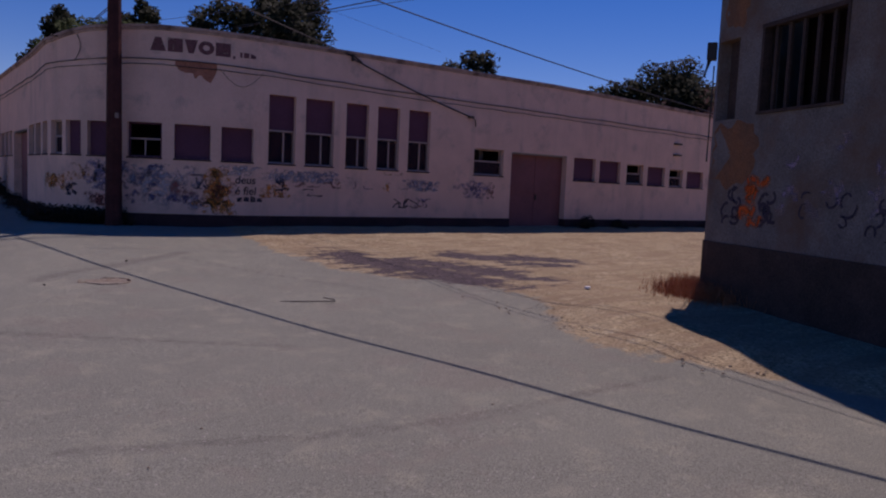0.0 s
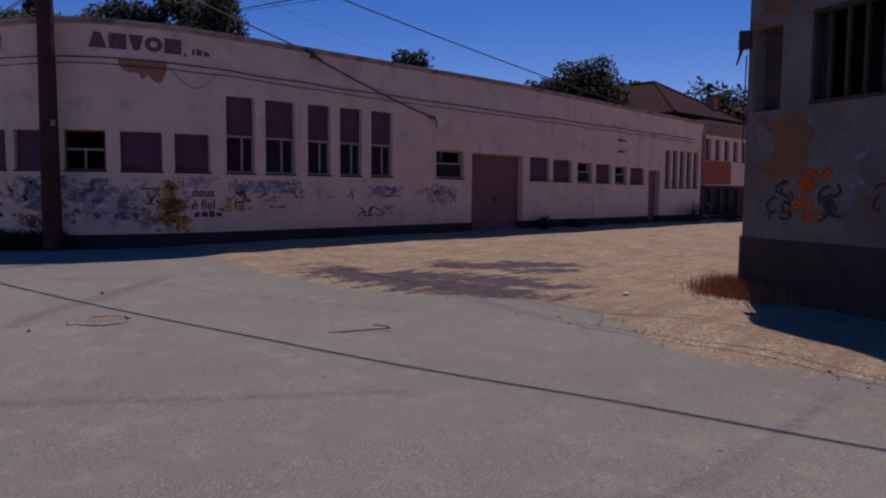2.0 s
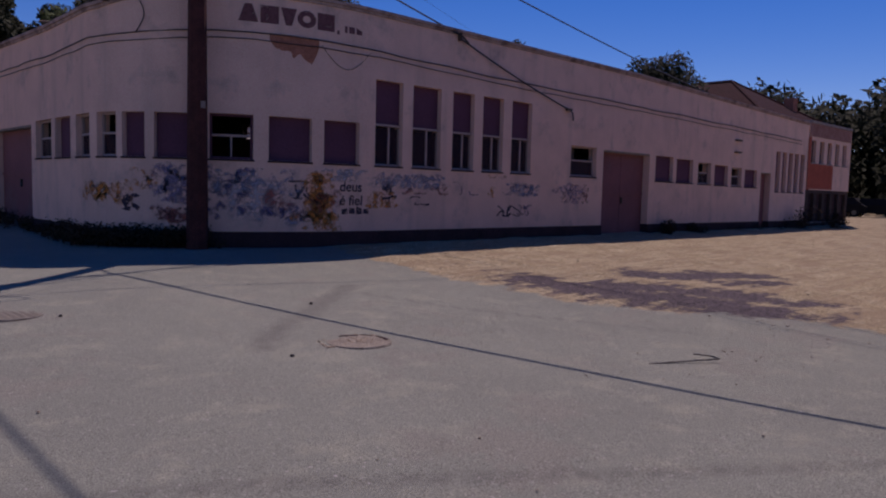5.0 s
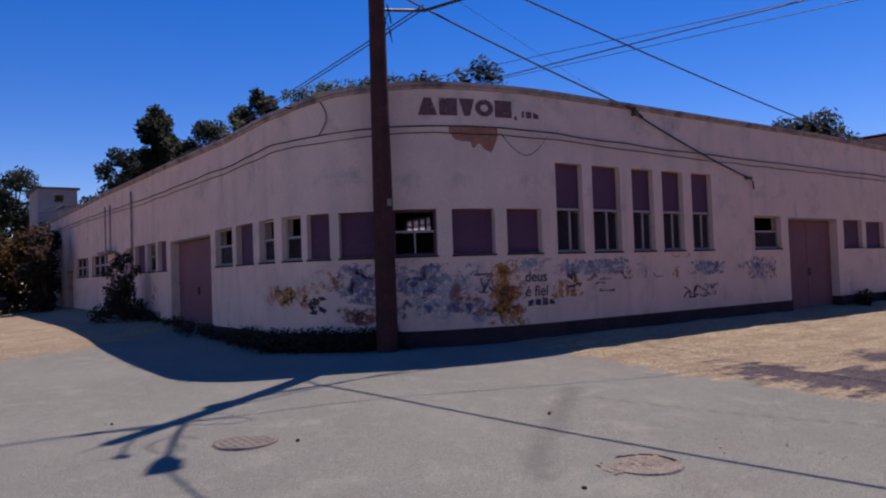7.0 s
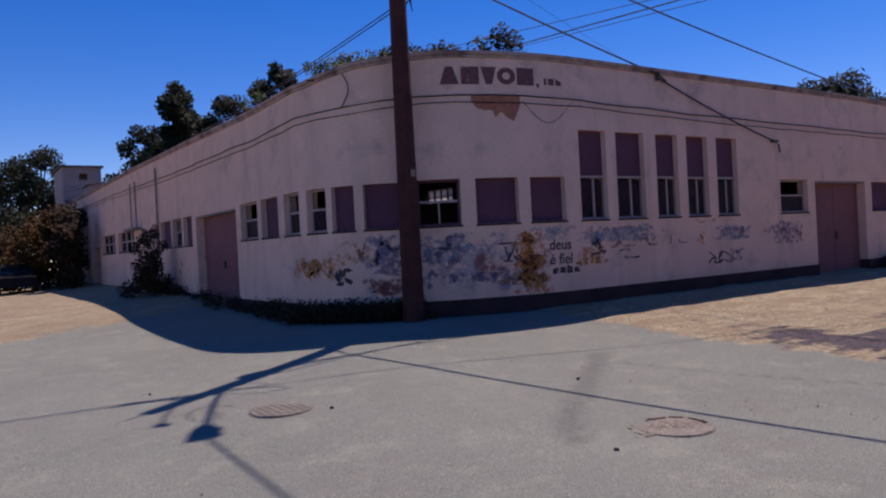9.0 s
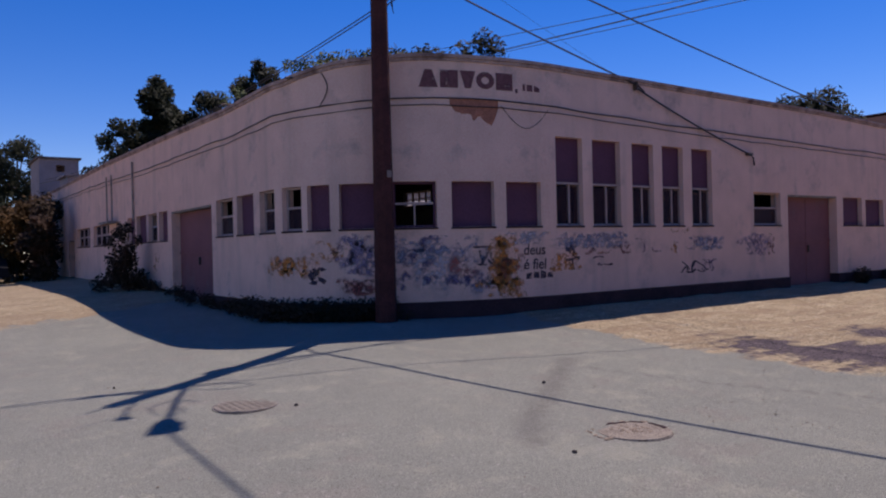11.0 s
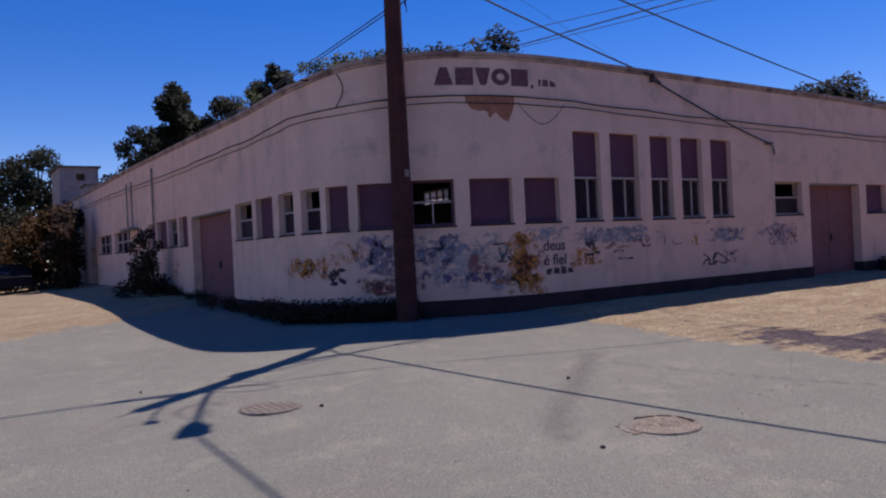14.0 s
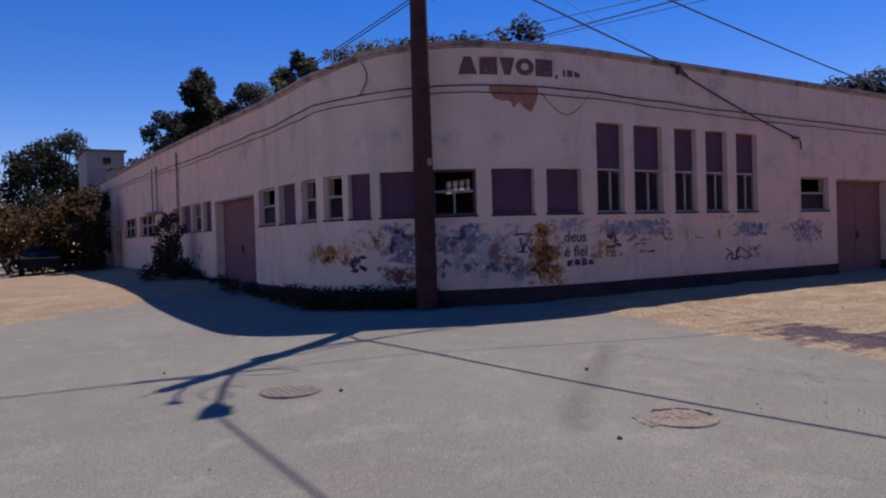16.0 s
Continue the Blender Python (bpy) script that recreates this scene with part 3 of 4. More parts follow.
def scribble(s0, s1, z0, z1, paint, n, seed, width=0.03, long=5):
    """Sprayed strokes: short wandering ribbons on the wall."""
    r = random.Random(seed)
    vs, fs = [], []
    for q in range(n):
        s, z = r.uniform(s0, s1), r.uniform(z0, z1)
        a = r.uniform(0, 6.28)
        w = width * r.uniform(0.6, 1.3)
        base = len(vs)
        for i in range(long + 1):
            nx, nz = -math.sin(a), math.cos(a)
            for k in (-1.7 * w, 0, 1.7 * w):
                vs.append((*outer.at(s + nx * k, 0.005 + 0.0002 * q), z + nz * k))
            a += r.uniform(-0.9, 1.1)
            s, z = s + 0.09 * math.cos(a), min(z1, max(z0, z + 0.09 * math.sin(a)))
        fs += [(base + 3 * i + j, base + 3 * i + j + 1, base + 3 * i + j + 4, base + 3 * i + j + 3) for i in range(long) for j in (0, 1)]
    ob = mesh("graffiti", vs, fs, PAINTS[paint], factory, "faded %s spray paint" % paint)
    return sprayed(tagged(ob, kind="stuff"), [float(i % 3 == 1) for i in range(len(vs))])


def cloud(s0, s1, z0, z1, paint, seed):
    """A sprayed patch with an uneven outline."""
    r = random.Random(seed)
    vs, fs, mid, high = [], [], (s0 + s1) / 2, (z0 + z1) / 2
    for i in range(18):
        a = 2 * math.pi * i / 18
        k = r.uniform(0.75, 1.15)
        for f in (k, k * 0.62, k * 0.3):
            vs.append((*outer.at(mid + (s1 - s0) / 2 * f * math.cos(a), 0.0042), high + (z1 - z0) / 2 * f * math.sin(a)))
    vs.append((*outer.at(mid, 0.0042), high))
    for i in range(18):
        a, b = 3 * i, 3 * ((i + 1) % 18)
        fs += [(a, a + 1, b + 1, b), (a + 1, a + 2, b + 2, b + 1), (a + 2, 54, b + 2)]
    ob = mesh("graffiti", vs, fs, PAINTS[paint], factory, "faded %s spray paint" % paint)
    return sprayed(ob, [0.0, 0.75, 1.0] * 18 + [1.0])


for a in ((2.85, 4.5, 1.3, 1.75, "blue", 16, 1, 0.05), (3.3, 3.9, 1.5, 1.78, "indigo", 7, 2, 0.022), (2.82, 3.2, 0.75, 1.45, "indigo", 12, 3, 0.035, 2),
          (3.4, 3.62, 1.08, 1.3, "indigo", 7, 4, 0.05, 2), (3.55, 4.05, 0.86, 1.0, "indigo", 12, 5, 0.03, 3), (4.45, 4.9, 1.2, 1.55, "black", 5, 6, 0.016),
          (4.2, 4.85, 0.75, 1.1, "indigo", 9, 7, 0.03, 3), (4.86, 5.16, 0.7, 1.7, "orange", 16, 8, 0.07), (4.9, 5.42, 1.55, 1.7, "orange", 7, 9, 0.05),
          (4.95, 5.5, 0.58, 0.9, "orange", 10, 10, 0.06), (5.0, 5.35, 0.9, 1.5, "red", 8, 11, 0.05), (5.4, 6.4, 1.6, 1.8, "pale", 9, 12, 0.04),
          (6.4, 8.6, 1.5, 1.75, "blue", 26, 13, 0.045), (7.4, 8.7, 1.35, 1.5, "red", 9, 14, 0.03), (6.25, 6.8, 1.05, 1.35, "orange", 9, 15, 0.05),
          (6.75, 6.95, 1.3, 1.5, "black", 4, 16, 0.03, 2), (7.0, 7.9, 1.1, 1.28, "black", 5, 17, 0.014), (9.0, 9.6, 1.35, 1.65, "indigo", 3, 18, 0.02),
          (10.2, 10.35, 1.3, 1.55, "orange", 4, 19, 0.045, 3), (10.2, 10.6, 1.8, 1.88, "orange", 3, 20, 0.03), (10.9, 11.9, 1.38, 1.65, "blue", 18, 21, 0.04),
          (10.9, 11.7, 1.42, 1.62, "indigo", 8, 22, 0.022, 3), (10.5, 11.1, 0.82, 1.08, "black", 9, 23, 0.016, 4), (11.3, 11.8, 0.84, 1.1, "indigo", 11, 24, 0.025, 3),
          (13.0, 14.4, 1.2, 1.7, "lilac", 12, 25, 0.05), (14.1, 14.3, 1.15, 1.7, "red", 4, 26, 0.035), (0.15, 1.0, 1.1, 1.4, "orange", 14, 27, 0.08),
          (1.62, 1.86, 1.35, 1.72, "orange", 7, 28, 0.04), (1.66, 1.8, 1.5, 1.65, "red", 4, 29, 0.05, 2), (1.16, 1.55, 0.93, 1.2, "black", 7, 30, 0.025, 2),
          (2.0, 2.65, 1.1, 1.8, "lilac", 26, 31, 0.05), (1.95, 2.6, 0.7, 0.95, "red", 9, 32, 0.05), (-9.6, -8.6, 1.0, 1.6, "orange", 6, 33, 0.04)):
    scribble(*a)
for a in ((2.85, 4.6, 0.62, 1.75, "pale", 21), (3.2, 4.0, 1.35, 1.8, "blue", 22), (3.84, 4.3, 0.92, 1.46, "red", 23), (4.1, 4.6, 0.9, 1.2, "red", 24),
          (4.8, 5.2, 0.6, 1.78, "orange", 25), (4.9, 5.5, 0.55, 0.95, "orange", 26), (4.95, 5.3, 0.9, 1.4, "red", 27), (1.95, 2.68, 0.95, 1.8, "lilac", 28),
          (1.95, 2.65, 0.66, 0.98, "red", 29), (6.2, 8.8, 1.4, 1.8, "pale", 30), (0.05, 1.05, 1.04, 1.42, "orange", 31), (0.1, 0.4, 1.25, 1.5, "orange", 32),
          (6.2, 6.8, 1.0, 1.4, "orange", 33), (10.8, 12.0, 1.3, 1.7, "pale", 34), (4.2, 4.9, 0.6, 1.1, "blue", 35), (13.0, 14.5, 1.2, 1.7, "lilac", 36)):
    cloud(*a)


def words(text, s, z, size):
    c = bpy.data.curves.new("graffiti_words", "FONT")
    c.body, c.size, c.extrude, c.offset, c.shear = text, size, 0.001, 0.004, 0.08
    c.materials.append(PAINTS["black"])
    ob = new("graffiti_words", c)
    x, y = outer.at(s, 0.012)
    ob.matrix_world = pose(x, y, z, 90, 0, outer.heading(s + 0.3))
    ob.parent = factory
    ob["label"] = "black sprayed words on the wall"


words("deus", 5.54, 1.37, 0.30)
words("\u00e9 fiel", 5.54, 1.08, 0.30)
for i in range(4):
    shape_on_wall("graffiti_bar", [(5.60 + i * 0.18, 0.88 + 0.02 * (i % 2)), (5.75 + i * 0.18, 0.89), (5.74 + i * 0.18, 1.01), (5.61 + i * 0.18, 0.99 + 0.03 * (i % 3))], PAINTS["black"])

# cables, brackets and pipes on the factory's front
for dz, seed, rad in ((0.0, 1, 0.013), (-0.14, 2, 0.009)):
    r = random.Random(seed)
    pts = []
    s = -32.0
    while s < long_front(29):
        z = np.interp(s, [-32, -19, -9.7, -1.9, 1.5, 3.1, 6.3, 10, 14, 19, 31], [4.5, 4.42, 4.24, 4.2, 4.3, 4.42, 4.40, 4.30, 4.25, 4.19, 4.0])
        pts.append((*outer.at(s, 0.03), z + dz + r.uniform(-.02, .02)))
        s += 0.7
    mesh("wall_cable", *tube(pts, rad, 5), CABLE, factory, "black cable strung along the front")
bx, by = outer.at(long_front(7.38), 0.06)
mesh("bracket", *joined([block(bx, by, 5.08, 0.035, 0.12, 0.18), tube([(bx, by, 5.15), (bx + 0.3, by, 4.98)], 0.02)]), IRON, factory)
ax, ay = outer.at(long_front(11.75), 0.06)
mesh("drop_cable", *tube(sagging((bx, by, 5.05), (ax, ay, 3.78), 0.06, 12) + [Vector((ax + 0.18, ay, 3.70)), Vector((ax + 0.22, ay, 3.5))], 0.02, 5), CABLE, factory)
mesh("drop_bracket", *block(ax, ay, 3.78, 0.2, 0.1, 0.06), IRON, factory)
loop = [(*outer.at(5.1 + 1.15 * i / 12, 0.02), 4.32 - 0.42 * math.sin(math.pi * i / 12)) for i in range(13)]
mesh("loose_wire", *tube(loop, 0.006, 4), CABLE, factory)
loop = [(*outer.at(1.55 + 0.12 * math.sin(i / 3), 0.03), 4.95 - 0.06 * i) for i in range(12)]
mesh("loose_wire", *tube(loop, 0.01, 4), CABLE, factory)
for s in (0.9, -2.2):
    mesh("bracket", *tube([(*outer.at(s, -0.02), 4.93), (*outer.at(s, 0.22), 4.90)], 0.025, 5), IRON, factory)
mesh("rainwater_pipe", *tube([(*outer.at(-11.75, 0.06), 4.65), (*outer.at(-11.75, 0.06), 2.7)], 0.032, 6), CONCRETE, factory)
for ds in (0, 0.9):
    mesh("ladder_rail", *tube([(*outer.at(-15.7 + ds, 0.12), 4.5), (*outer.at(-15.7 + ds, 0.12), 2.75)], 0.03, 5), CONCRETE, factory)
mesh("ladder_platform", *outer.slab(-16.1, -14.4, 2.72, 2.8, 0.0, 0.35), CONCRETE, factory)
mesh("roof_shed", *joined([block(1.2, 31.5, 5.35, 2.0, 2.4, 0.5), block(1.2, 31.5, 5.66, 2.3, 2.7, 0.08)]), TOWER, factory, "small pale roof shed")
for s, z in ((long_front(22.3), 3.6), (long_front(22.3), 3.15)):
    mesh("wall_lamp", *outer.slab(s, s + 0.4, z, z + 0.06, 0, 0.12), IRON, factory)


# ---- plants ----
def leaves(centres, count, size, seed, flat=1.0):
    """Many small leaf blades round lumpy centres (x, y, z, radius)."""
    r = random.Random(seed)
    vs, fs = [], []
    total = sum(c[3] ** 2 for c in centres)
    for cx, cy, cz, rad in centres:
        for _ in range(int(count * rad * rad / total)):
            d = Vector((r.gauss(0, 1), r.gauss(0, 1), r.gauss(0, 1))).normalized() * rad * (r.random() ** 0.45) * r.choice((1, 1, 1.12))
            p = Vector((cx, cy, cz)) + Vector((d.x, d.y, d.z * flat))
            a = Vector((r.gauss(0, 1), r.gauss(0, 1), r.gauss(0, 1))).normalized() * size * r.uniform(0.6, 1.4)
            b = a.orthogonal().normalized() * size * r.uniform(0.35, 0.7)
            k = len(vs)
            vs += [p - a, p + b, p + a, p - b]
            fs.append((k, k + 1, k + 2, k + 3))
    return vs, fs


def tree(x, y, height, spread, seed, mat=LEAF, count=5200, size=0.15, clear=0.35, label="", z0=None, lobes=11, slim=False):
    r = random.Random(seed)
    z0 = level(x, y) if z0 is None else z0
    ob = thing("tree", label or "dark green leafy tree behind the factory roof", "tree", at=(x, y, z0))
    lean = Vector((r.uniform(-.3, .3), r.uniform(-.3, .3), 0))
    trunk = [tube([Vector((0, 0, -0.2)), Vector((0, 0, height * 0.4)) + lean * 0.5, Vector((0, 0, height * 0.85)) + lean], height * 0.022, 7, height * 0.006)]
    cs = []
    for i in range(lobes):
        f = clear + (0.93 - clear) * (i + 0.5) / lobes
        w = spread * (1 - abs(f - 0.6) * (1.1 if slim else 0.9))
        a = i * 2.4 + r.uniform(-.5, .5)
        q = r.uniform(0.25, 0.75) * w
        c = Vector((q * math.cos(a), q * math.sin(a), f * height)) + lean * f
        rad = spread * r.uniform(0.30, 0.5)
        c.z = min(c.z, height - rad * 0.8)
        cs.append((*c, rad))
        trunk.append(tube([Vector((0, 0, height * max(0.2, f - 0.25))) + lean * f, c], height * 0.009, 5, 0.01))
    cs.append((lean.x, lean.y, height - spread * 0.3, spread * 0.3))
    mesh("trunk", *joined(trunk), BARK, ob)
    mesh("crown", *leaves(cs, count, size, seed), mat, ob)
    return ob


def bush(x, y, height, spread, seed, mat, label, count=1800, size=0.09, z0=None):
    r = random.Random(seed)
    z0 = level(x, y) if z0 is None else z0
    ob = thing("bush", label, "bush", at=(x, y, z0))
    cs, st = [], []
    for i in range(9):
        a, q = r.uniform(0, 6.28), spread * r.uniform(0.1, 0.6)
        c = (q * math.cos(a), q * math.sin(a), height * r.uniform(0.12, 0.85), spread * r.uniform(0.3, 0.5))
        cs.append(c)
        st.append(tube([(0, 0, -0.05), (c[0] * 0.4, c[1] * 0.4, c[2] * 0.6), c[:3]], 0.03, 5, 0.008))
    mesh("stems", *joined(st), BARK, ob)
    mesh("foliage", *leaves(cs, count, size, seed + 50), mat, ob)
    return ob


tree(4.25, 27.6, 10.1, 1.5, 1, slim=True, lobes=14, count=7000, label="tall narrow dark tree behind the factory roof")
tree(6.4, 28.5, 9.8, 1.75, 2)
tree(5.4, 29.5, 8.9, 1.3, 16)
tree(6.75, 20.5, 9.6, 1.35, 3)
tree(4.3, 38.0, 9.5, 2.0, 4)
tree(6.0, 37.0, 9.0, 1.5, 17)
tree(-0.6, 46.0, 9.1, 2.3, 5)
tree(-2.6, 50.0, 8.9, 2.6, 6)
tree(8.3, 6.6, 7.9, 1.35, 7, clear=0.62, label="green tree growing in the factory yard", count=3600, size=0.10)
tree(18.7, 9.2, 7.6, 1.7, 10)
for x, y, h, k in ((11.9, 23.4, 11.1, 8), (13.9, 22.6, 11.7, 9), (16.0, 21.5, 11.7, 12)):
    tree(x, y, h, 2.5, k, count=7000, size=0.17, label="tall broad dark tree far behind the factory")
tree(38.4, 12.7, 9.9, 3.3, 13, count=9000, size=0.18, label="broad round-crowned dark tree beside a tiled house")
tree(35.4, 14.6, 8.4, 2.2, 14, size=0.2)
tree(50.0, 22.5, 11.3, 3.2, 15, size=0.24)
# bushes along the side street
for x, y, h, w, k, m in ((-2.2, 30.0, 4.2, 2.2, 1, LEAF_DRY), (-4.6, 33.0, 4.5, 2.6, 2, LEAF_DRY), (-1.2, 27.5, 3.9, 1.3, 3, LEAF_RUST), (-7.5, 34.0, 4.6, 2.6, 4, LEAF_DRY),
                         (-0.9, 31.0, 4.4, 1.6, 5, LEAF_RUST), (-11.0, 35.0, 4.8, 2.8, 6, LEAF_DRY), (-3.0, 36.0, 5.0, 2.6, 7, LEAF)):
    bush(x, y, h, w, k, m, "tall autumn-coloured hedge bush in the side street", 3000, 0.13)
r = random.Random(20)
shrub = thing("bush", "rust-green shrub growing against the factory wall", "bush", at=(-0.7, 13.4, level(-0.7, 13.4)))
cs, st = [], []
for i in range(26):
    f = (i + 0.5) / 26
    a, q = i * 2.4, 0.78 * (1 - 0.72 * f) * r.uniform(0.35, 1.1)
    c = (min(0.5, q * math.cos(a)), q * math.sin(a) - 0.2 * f, 0.1 + 2.05 * f * r.uniform(0.9, 1.08), 0.34 * (1 - 0.6 * f) * r.uniform(0.7, 1.2))
    cs.append(c)
    st.append(tube([(0, 0, -0.05), (c[0] * 0.4, c[1] * 0.4, c[2] * 0.6), c[:3]], 0.022, 5, 0.006))
mesh("stems", *joined(st), BARK, shrub)
mesh("foliage", *leaves(cs, 3600, 0.055, 21), LEAF_RUST, shrub)
for i, (s, o, h, w) in enumerate(((long_front(17.2), 0.2, 0.36, 0.4), (long_front(19), 0.2, 0.28, 0.45), (long_front(27.8), 0.6, 0.9, 0.9), (long_front(31.5), 0.7, 0.7, 1.0))):
    x, y = outer.at(min(s, long_front(29.4)), o) if s < long_front(29.5) else (31.5, -0.6)
    bush(x, y, h, w, 30 + i, LEAF_RUST, "low dark weeds at the foot of the wall", 700, 0.05)
r = random.Random(77)
cs = [(*outer.at(s, -0.25), 5.22 + 0.1 * r.random(), 0.10 + 0.09 * r.random()) for s in [0.4 + 0.22 * i for i in range(14)] + [-3.2, -2.4]]
tagged(mesh("roof_weeds", *leaves(cs, 900, 0.05, 78), LEAF_ROOF), "small green weeds growing on the parapet", "weeds", kind="stuff")

# wooded hill behind
r = random.Random(5)
cs = []
for i in range(60):
    a = i / 59
    x, y = 61 + 26 * r.random(), 34 - 48 * a + r.uniform(-2, 2)
    cs += [(x, y, 6.2 + 3.6 * r.random() + (x - 61) * 0.06, 2.6 + r.random()), (x + 1, y, 4.2, 2.5), (x + 2, y, 1.6, 2.7)]
tagged(mesh("woods", *leaves(cs, 95000, 0.42, 6), LEAF), "dark wooded hillside closing the view", "woods", kind="stuff")

r = random.Random(91)
cs = []
for i in range(420):
    s = (r.uniform(-15, 3.2) if i < 200 else r.uniform(-1.2, 2.9)) if i < 380 else r.uniform(long_front(16), long_front(29))
    x, y = outer.at(s, 0.06 + abs(r.gauss(0, 0.16)))
    h = r.uniform(0.05, 0.2) * (1.3 if -1.2 < s < 2.9 else 1)
    cs.append((x, y, level(x, y) + h * 0.9, h))
tagged(mesh("wall_weeds", *leaves(cs, 17000, 0.035, 92), LEAF_RUST), "low dark dry weeds along the wall foot", "weeds", kind="stuff")


# ---- utility pole and overhead lines ----
PX, PY = 1.15, 0.62
pole_z = level(PX, PY)
pole = thing("utility_pole", "dark reddish concrete utility pole with street lamp", "utility pole", at=(PX, PY, pole_z))
PH = 10.45
sh = []
for k in range(13):
    z = -0.3 + (PH + 0.3) * k / 12
    w = 0.205 - 0.085 * k / 12
    sh.append([(w * math.cos(a), w * math.sin(a), z) for a in [math.pi / 4 * i + math.pi / 8 for i in range(8)]])
vs = [v for ring_ in sh for v in ring_]
fs = [(8 * i + k, 8 * i + (k + 1) % 8, 8 * i + 8 + (k + 1) % 8, 8 * i + 8 + k) for i in range(12) for k in range(8)] + [tuple(range(96, 104))]
mesh("shaft", vs, fs, POLEMAT, pole)
mesh("tag", *block(0.02, -0.195, 2.72, 0.09, 0.012, 0.13, 0), TAG, pole, "small pale number tag, unreadable")
mesh("top_rod", *tube([(0, 0, PH - 0.3), (-0.05, -0.02, PH + 0.5)], 0.018, 5), IRON, pole)
mesh("lamp_arm", *tube([(0, -0.1, 8.6), (-0.10, -0.6, 8.95), (-0.28, -1.2, 9.05), (-0.38, -1.45, 9.05)], 0.035, 6), IRON, pole)
mesh("lamp_head", *joined([tube([(-0.36, -1.40, 9.06), (-0.42, -1.56, 9.06), (-0.50, -1.86, 9.04)], 0.08, 10, 0.17), tube([(-0.44, -1.66, 9.03), (-0.44, -1.66, 8.86)], 0.16, 12, 0.10)]), IRON, pole, "grey street lamp head")
mesh("fuse_arm", *tube([(0, 0, 9.75), (-0.40, -0.55, 9.45), (-0.72, -1.05, 9.05)], 0.022, 5), IRON, pole)
mesh("fuse_holder", *tube([(-0.70, -1.02, 9.10), (-0.74, -1.12, 8.92)], 0.075, 8, 0.055), IRON, pole, "small dark fuse holder on an arm")
mesh("wire_loop", *tube([(-0.22 + 0.2 * math.cos(i * 0.45), -0.95 + 0.3 * math.sin(i * 0.45), 8.85 + 0.03 * i) for i in range(15)], 0.012, 4), CABLE, pole)
mesh("jumper_wire", *tube([(0.1, 0, 8.9), (0.32, -0.22, 8.62), (0.52, -0.56, 8.45), (0.58, -0.72, 8.5), (0.42, -0.62, 8.75), (0.2, -0.25, 9.0), (0.08, -0.05, 9.1)], 0.016, 4), CABLE, pole, "slack black jumper wire")
mesh("jumper_wire", *tube([(0.08, 0, 8.5), (0.3, -0.12, 8.3), (0.36, -0.34, 8.2), (0.2, -0.3, 8.5), (0.05, -0.1, 8.7)], 0.016, 4), CABLE, pole)
for k in range(3):
    mesh("strain_insulator", *joined([tube([(-0.12 - 0.3 * k, 0.06 + 0.1 * k, 9.2 - 0.13 * k), (-0.34 - 0.3 * k, 0.12 + 0.1 * k, 9.2 - 0.13 * k)], 0.045, 7, 0.03)]), TAG, pole)
mesh("stay_bracket", *tube([(0, 0, 8.95), (-0.5, 0.18, 9.0), (-1.05, 0.30, 8.98)], 0.026, 5), IRON, pole)
mesh("side_arm", *tube([(0, 0, 6.3), (0.98, -0.1, 6.43)], 0.03, 6), IRON, pole)
mesh("wire_coil", *tube([(0.16 + 0.09 * math.sin(i), -0.1, 6.25 - 0.05 * i + 0.15 * math.cos(i * 2)) for i in range(12)], 0.012, 4), CABLE, pole)
mesh("terminal_box", *block(-0.35, -0.05, 6.7, 0.3, 0.2, 0.3, 10), IRON, pole)


def line(a, b, sag, rad, label="thin black overhead cable against the sky"):
    o = tagged(mesh("overhead_cable", *tube(sagging(a, b, sag), rad, 5), CABLE), label, "cable", "overhead cables")
    return o


P = (PX, PY)
line((*P, 7.0), (bx, by, 5.12), 0.05, 0.02)
line((*P, 8.0), (30.0, 3.0, 5.6), 0.25, 0.022)
AX, AY, AZ = PX + 0.98, PY - 0.1, pole_z + 6.43
line((AX, AY, AZ), (6.75, -18.0, 6.5), 0.12, 0.032)
for k in range(2):
    line((-0.3 + 0.3 * k, 36.55, 5.75 + 0.25 * k), (AX, AY, AZ + 0.03 + 0.08 * k), 0.7, 0.013)
line((PX - 0.44, PY - 1.8, 9.3), (0.75, -30.0, 9.0), 0.15, 0.024)
line((*P, 9.3), (-30, 10.0, 9.4), 0.5, 0.014)
line((*P, 9.05), (-30, 9.6, 9.3), 0.6, 0.018)
for a, b in (((7.7, 11.3, 8.24), (8.8, -10.7, 5.99)), ((10.2, 9.6, 8.24), (7.5, -9.8, 5.95)), ((10.25, 9.7, 8.30), (7.7, -9.9, 6.0)), ((10.5, 9.4, 8.28), (8.45, -10.4, 5.87))):
    a, b = Vector(a), Vector(b)
    line(a - (b - a) * 0.8, b + (b - a) * 0.4, 0.02, 0.010)
line((14.96, 6.34, 7.05), (-3.5, -2.2, 7.3), 0.05, 0.004)
line((*P, 9.3), (24.0, -6.0, 9.4), 0.3, 0.012)


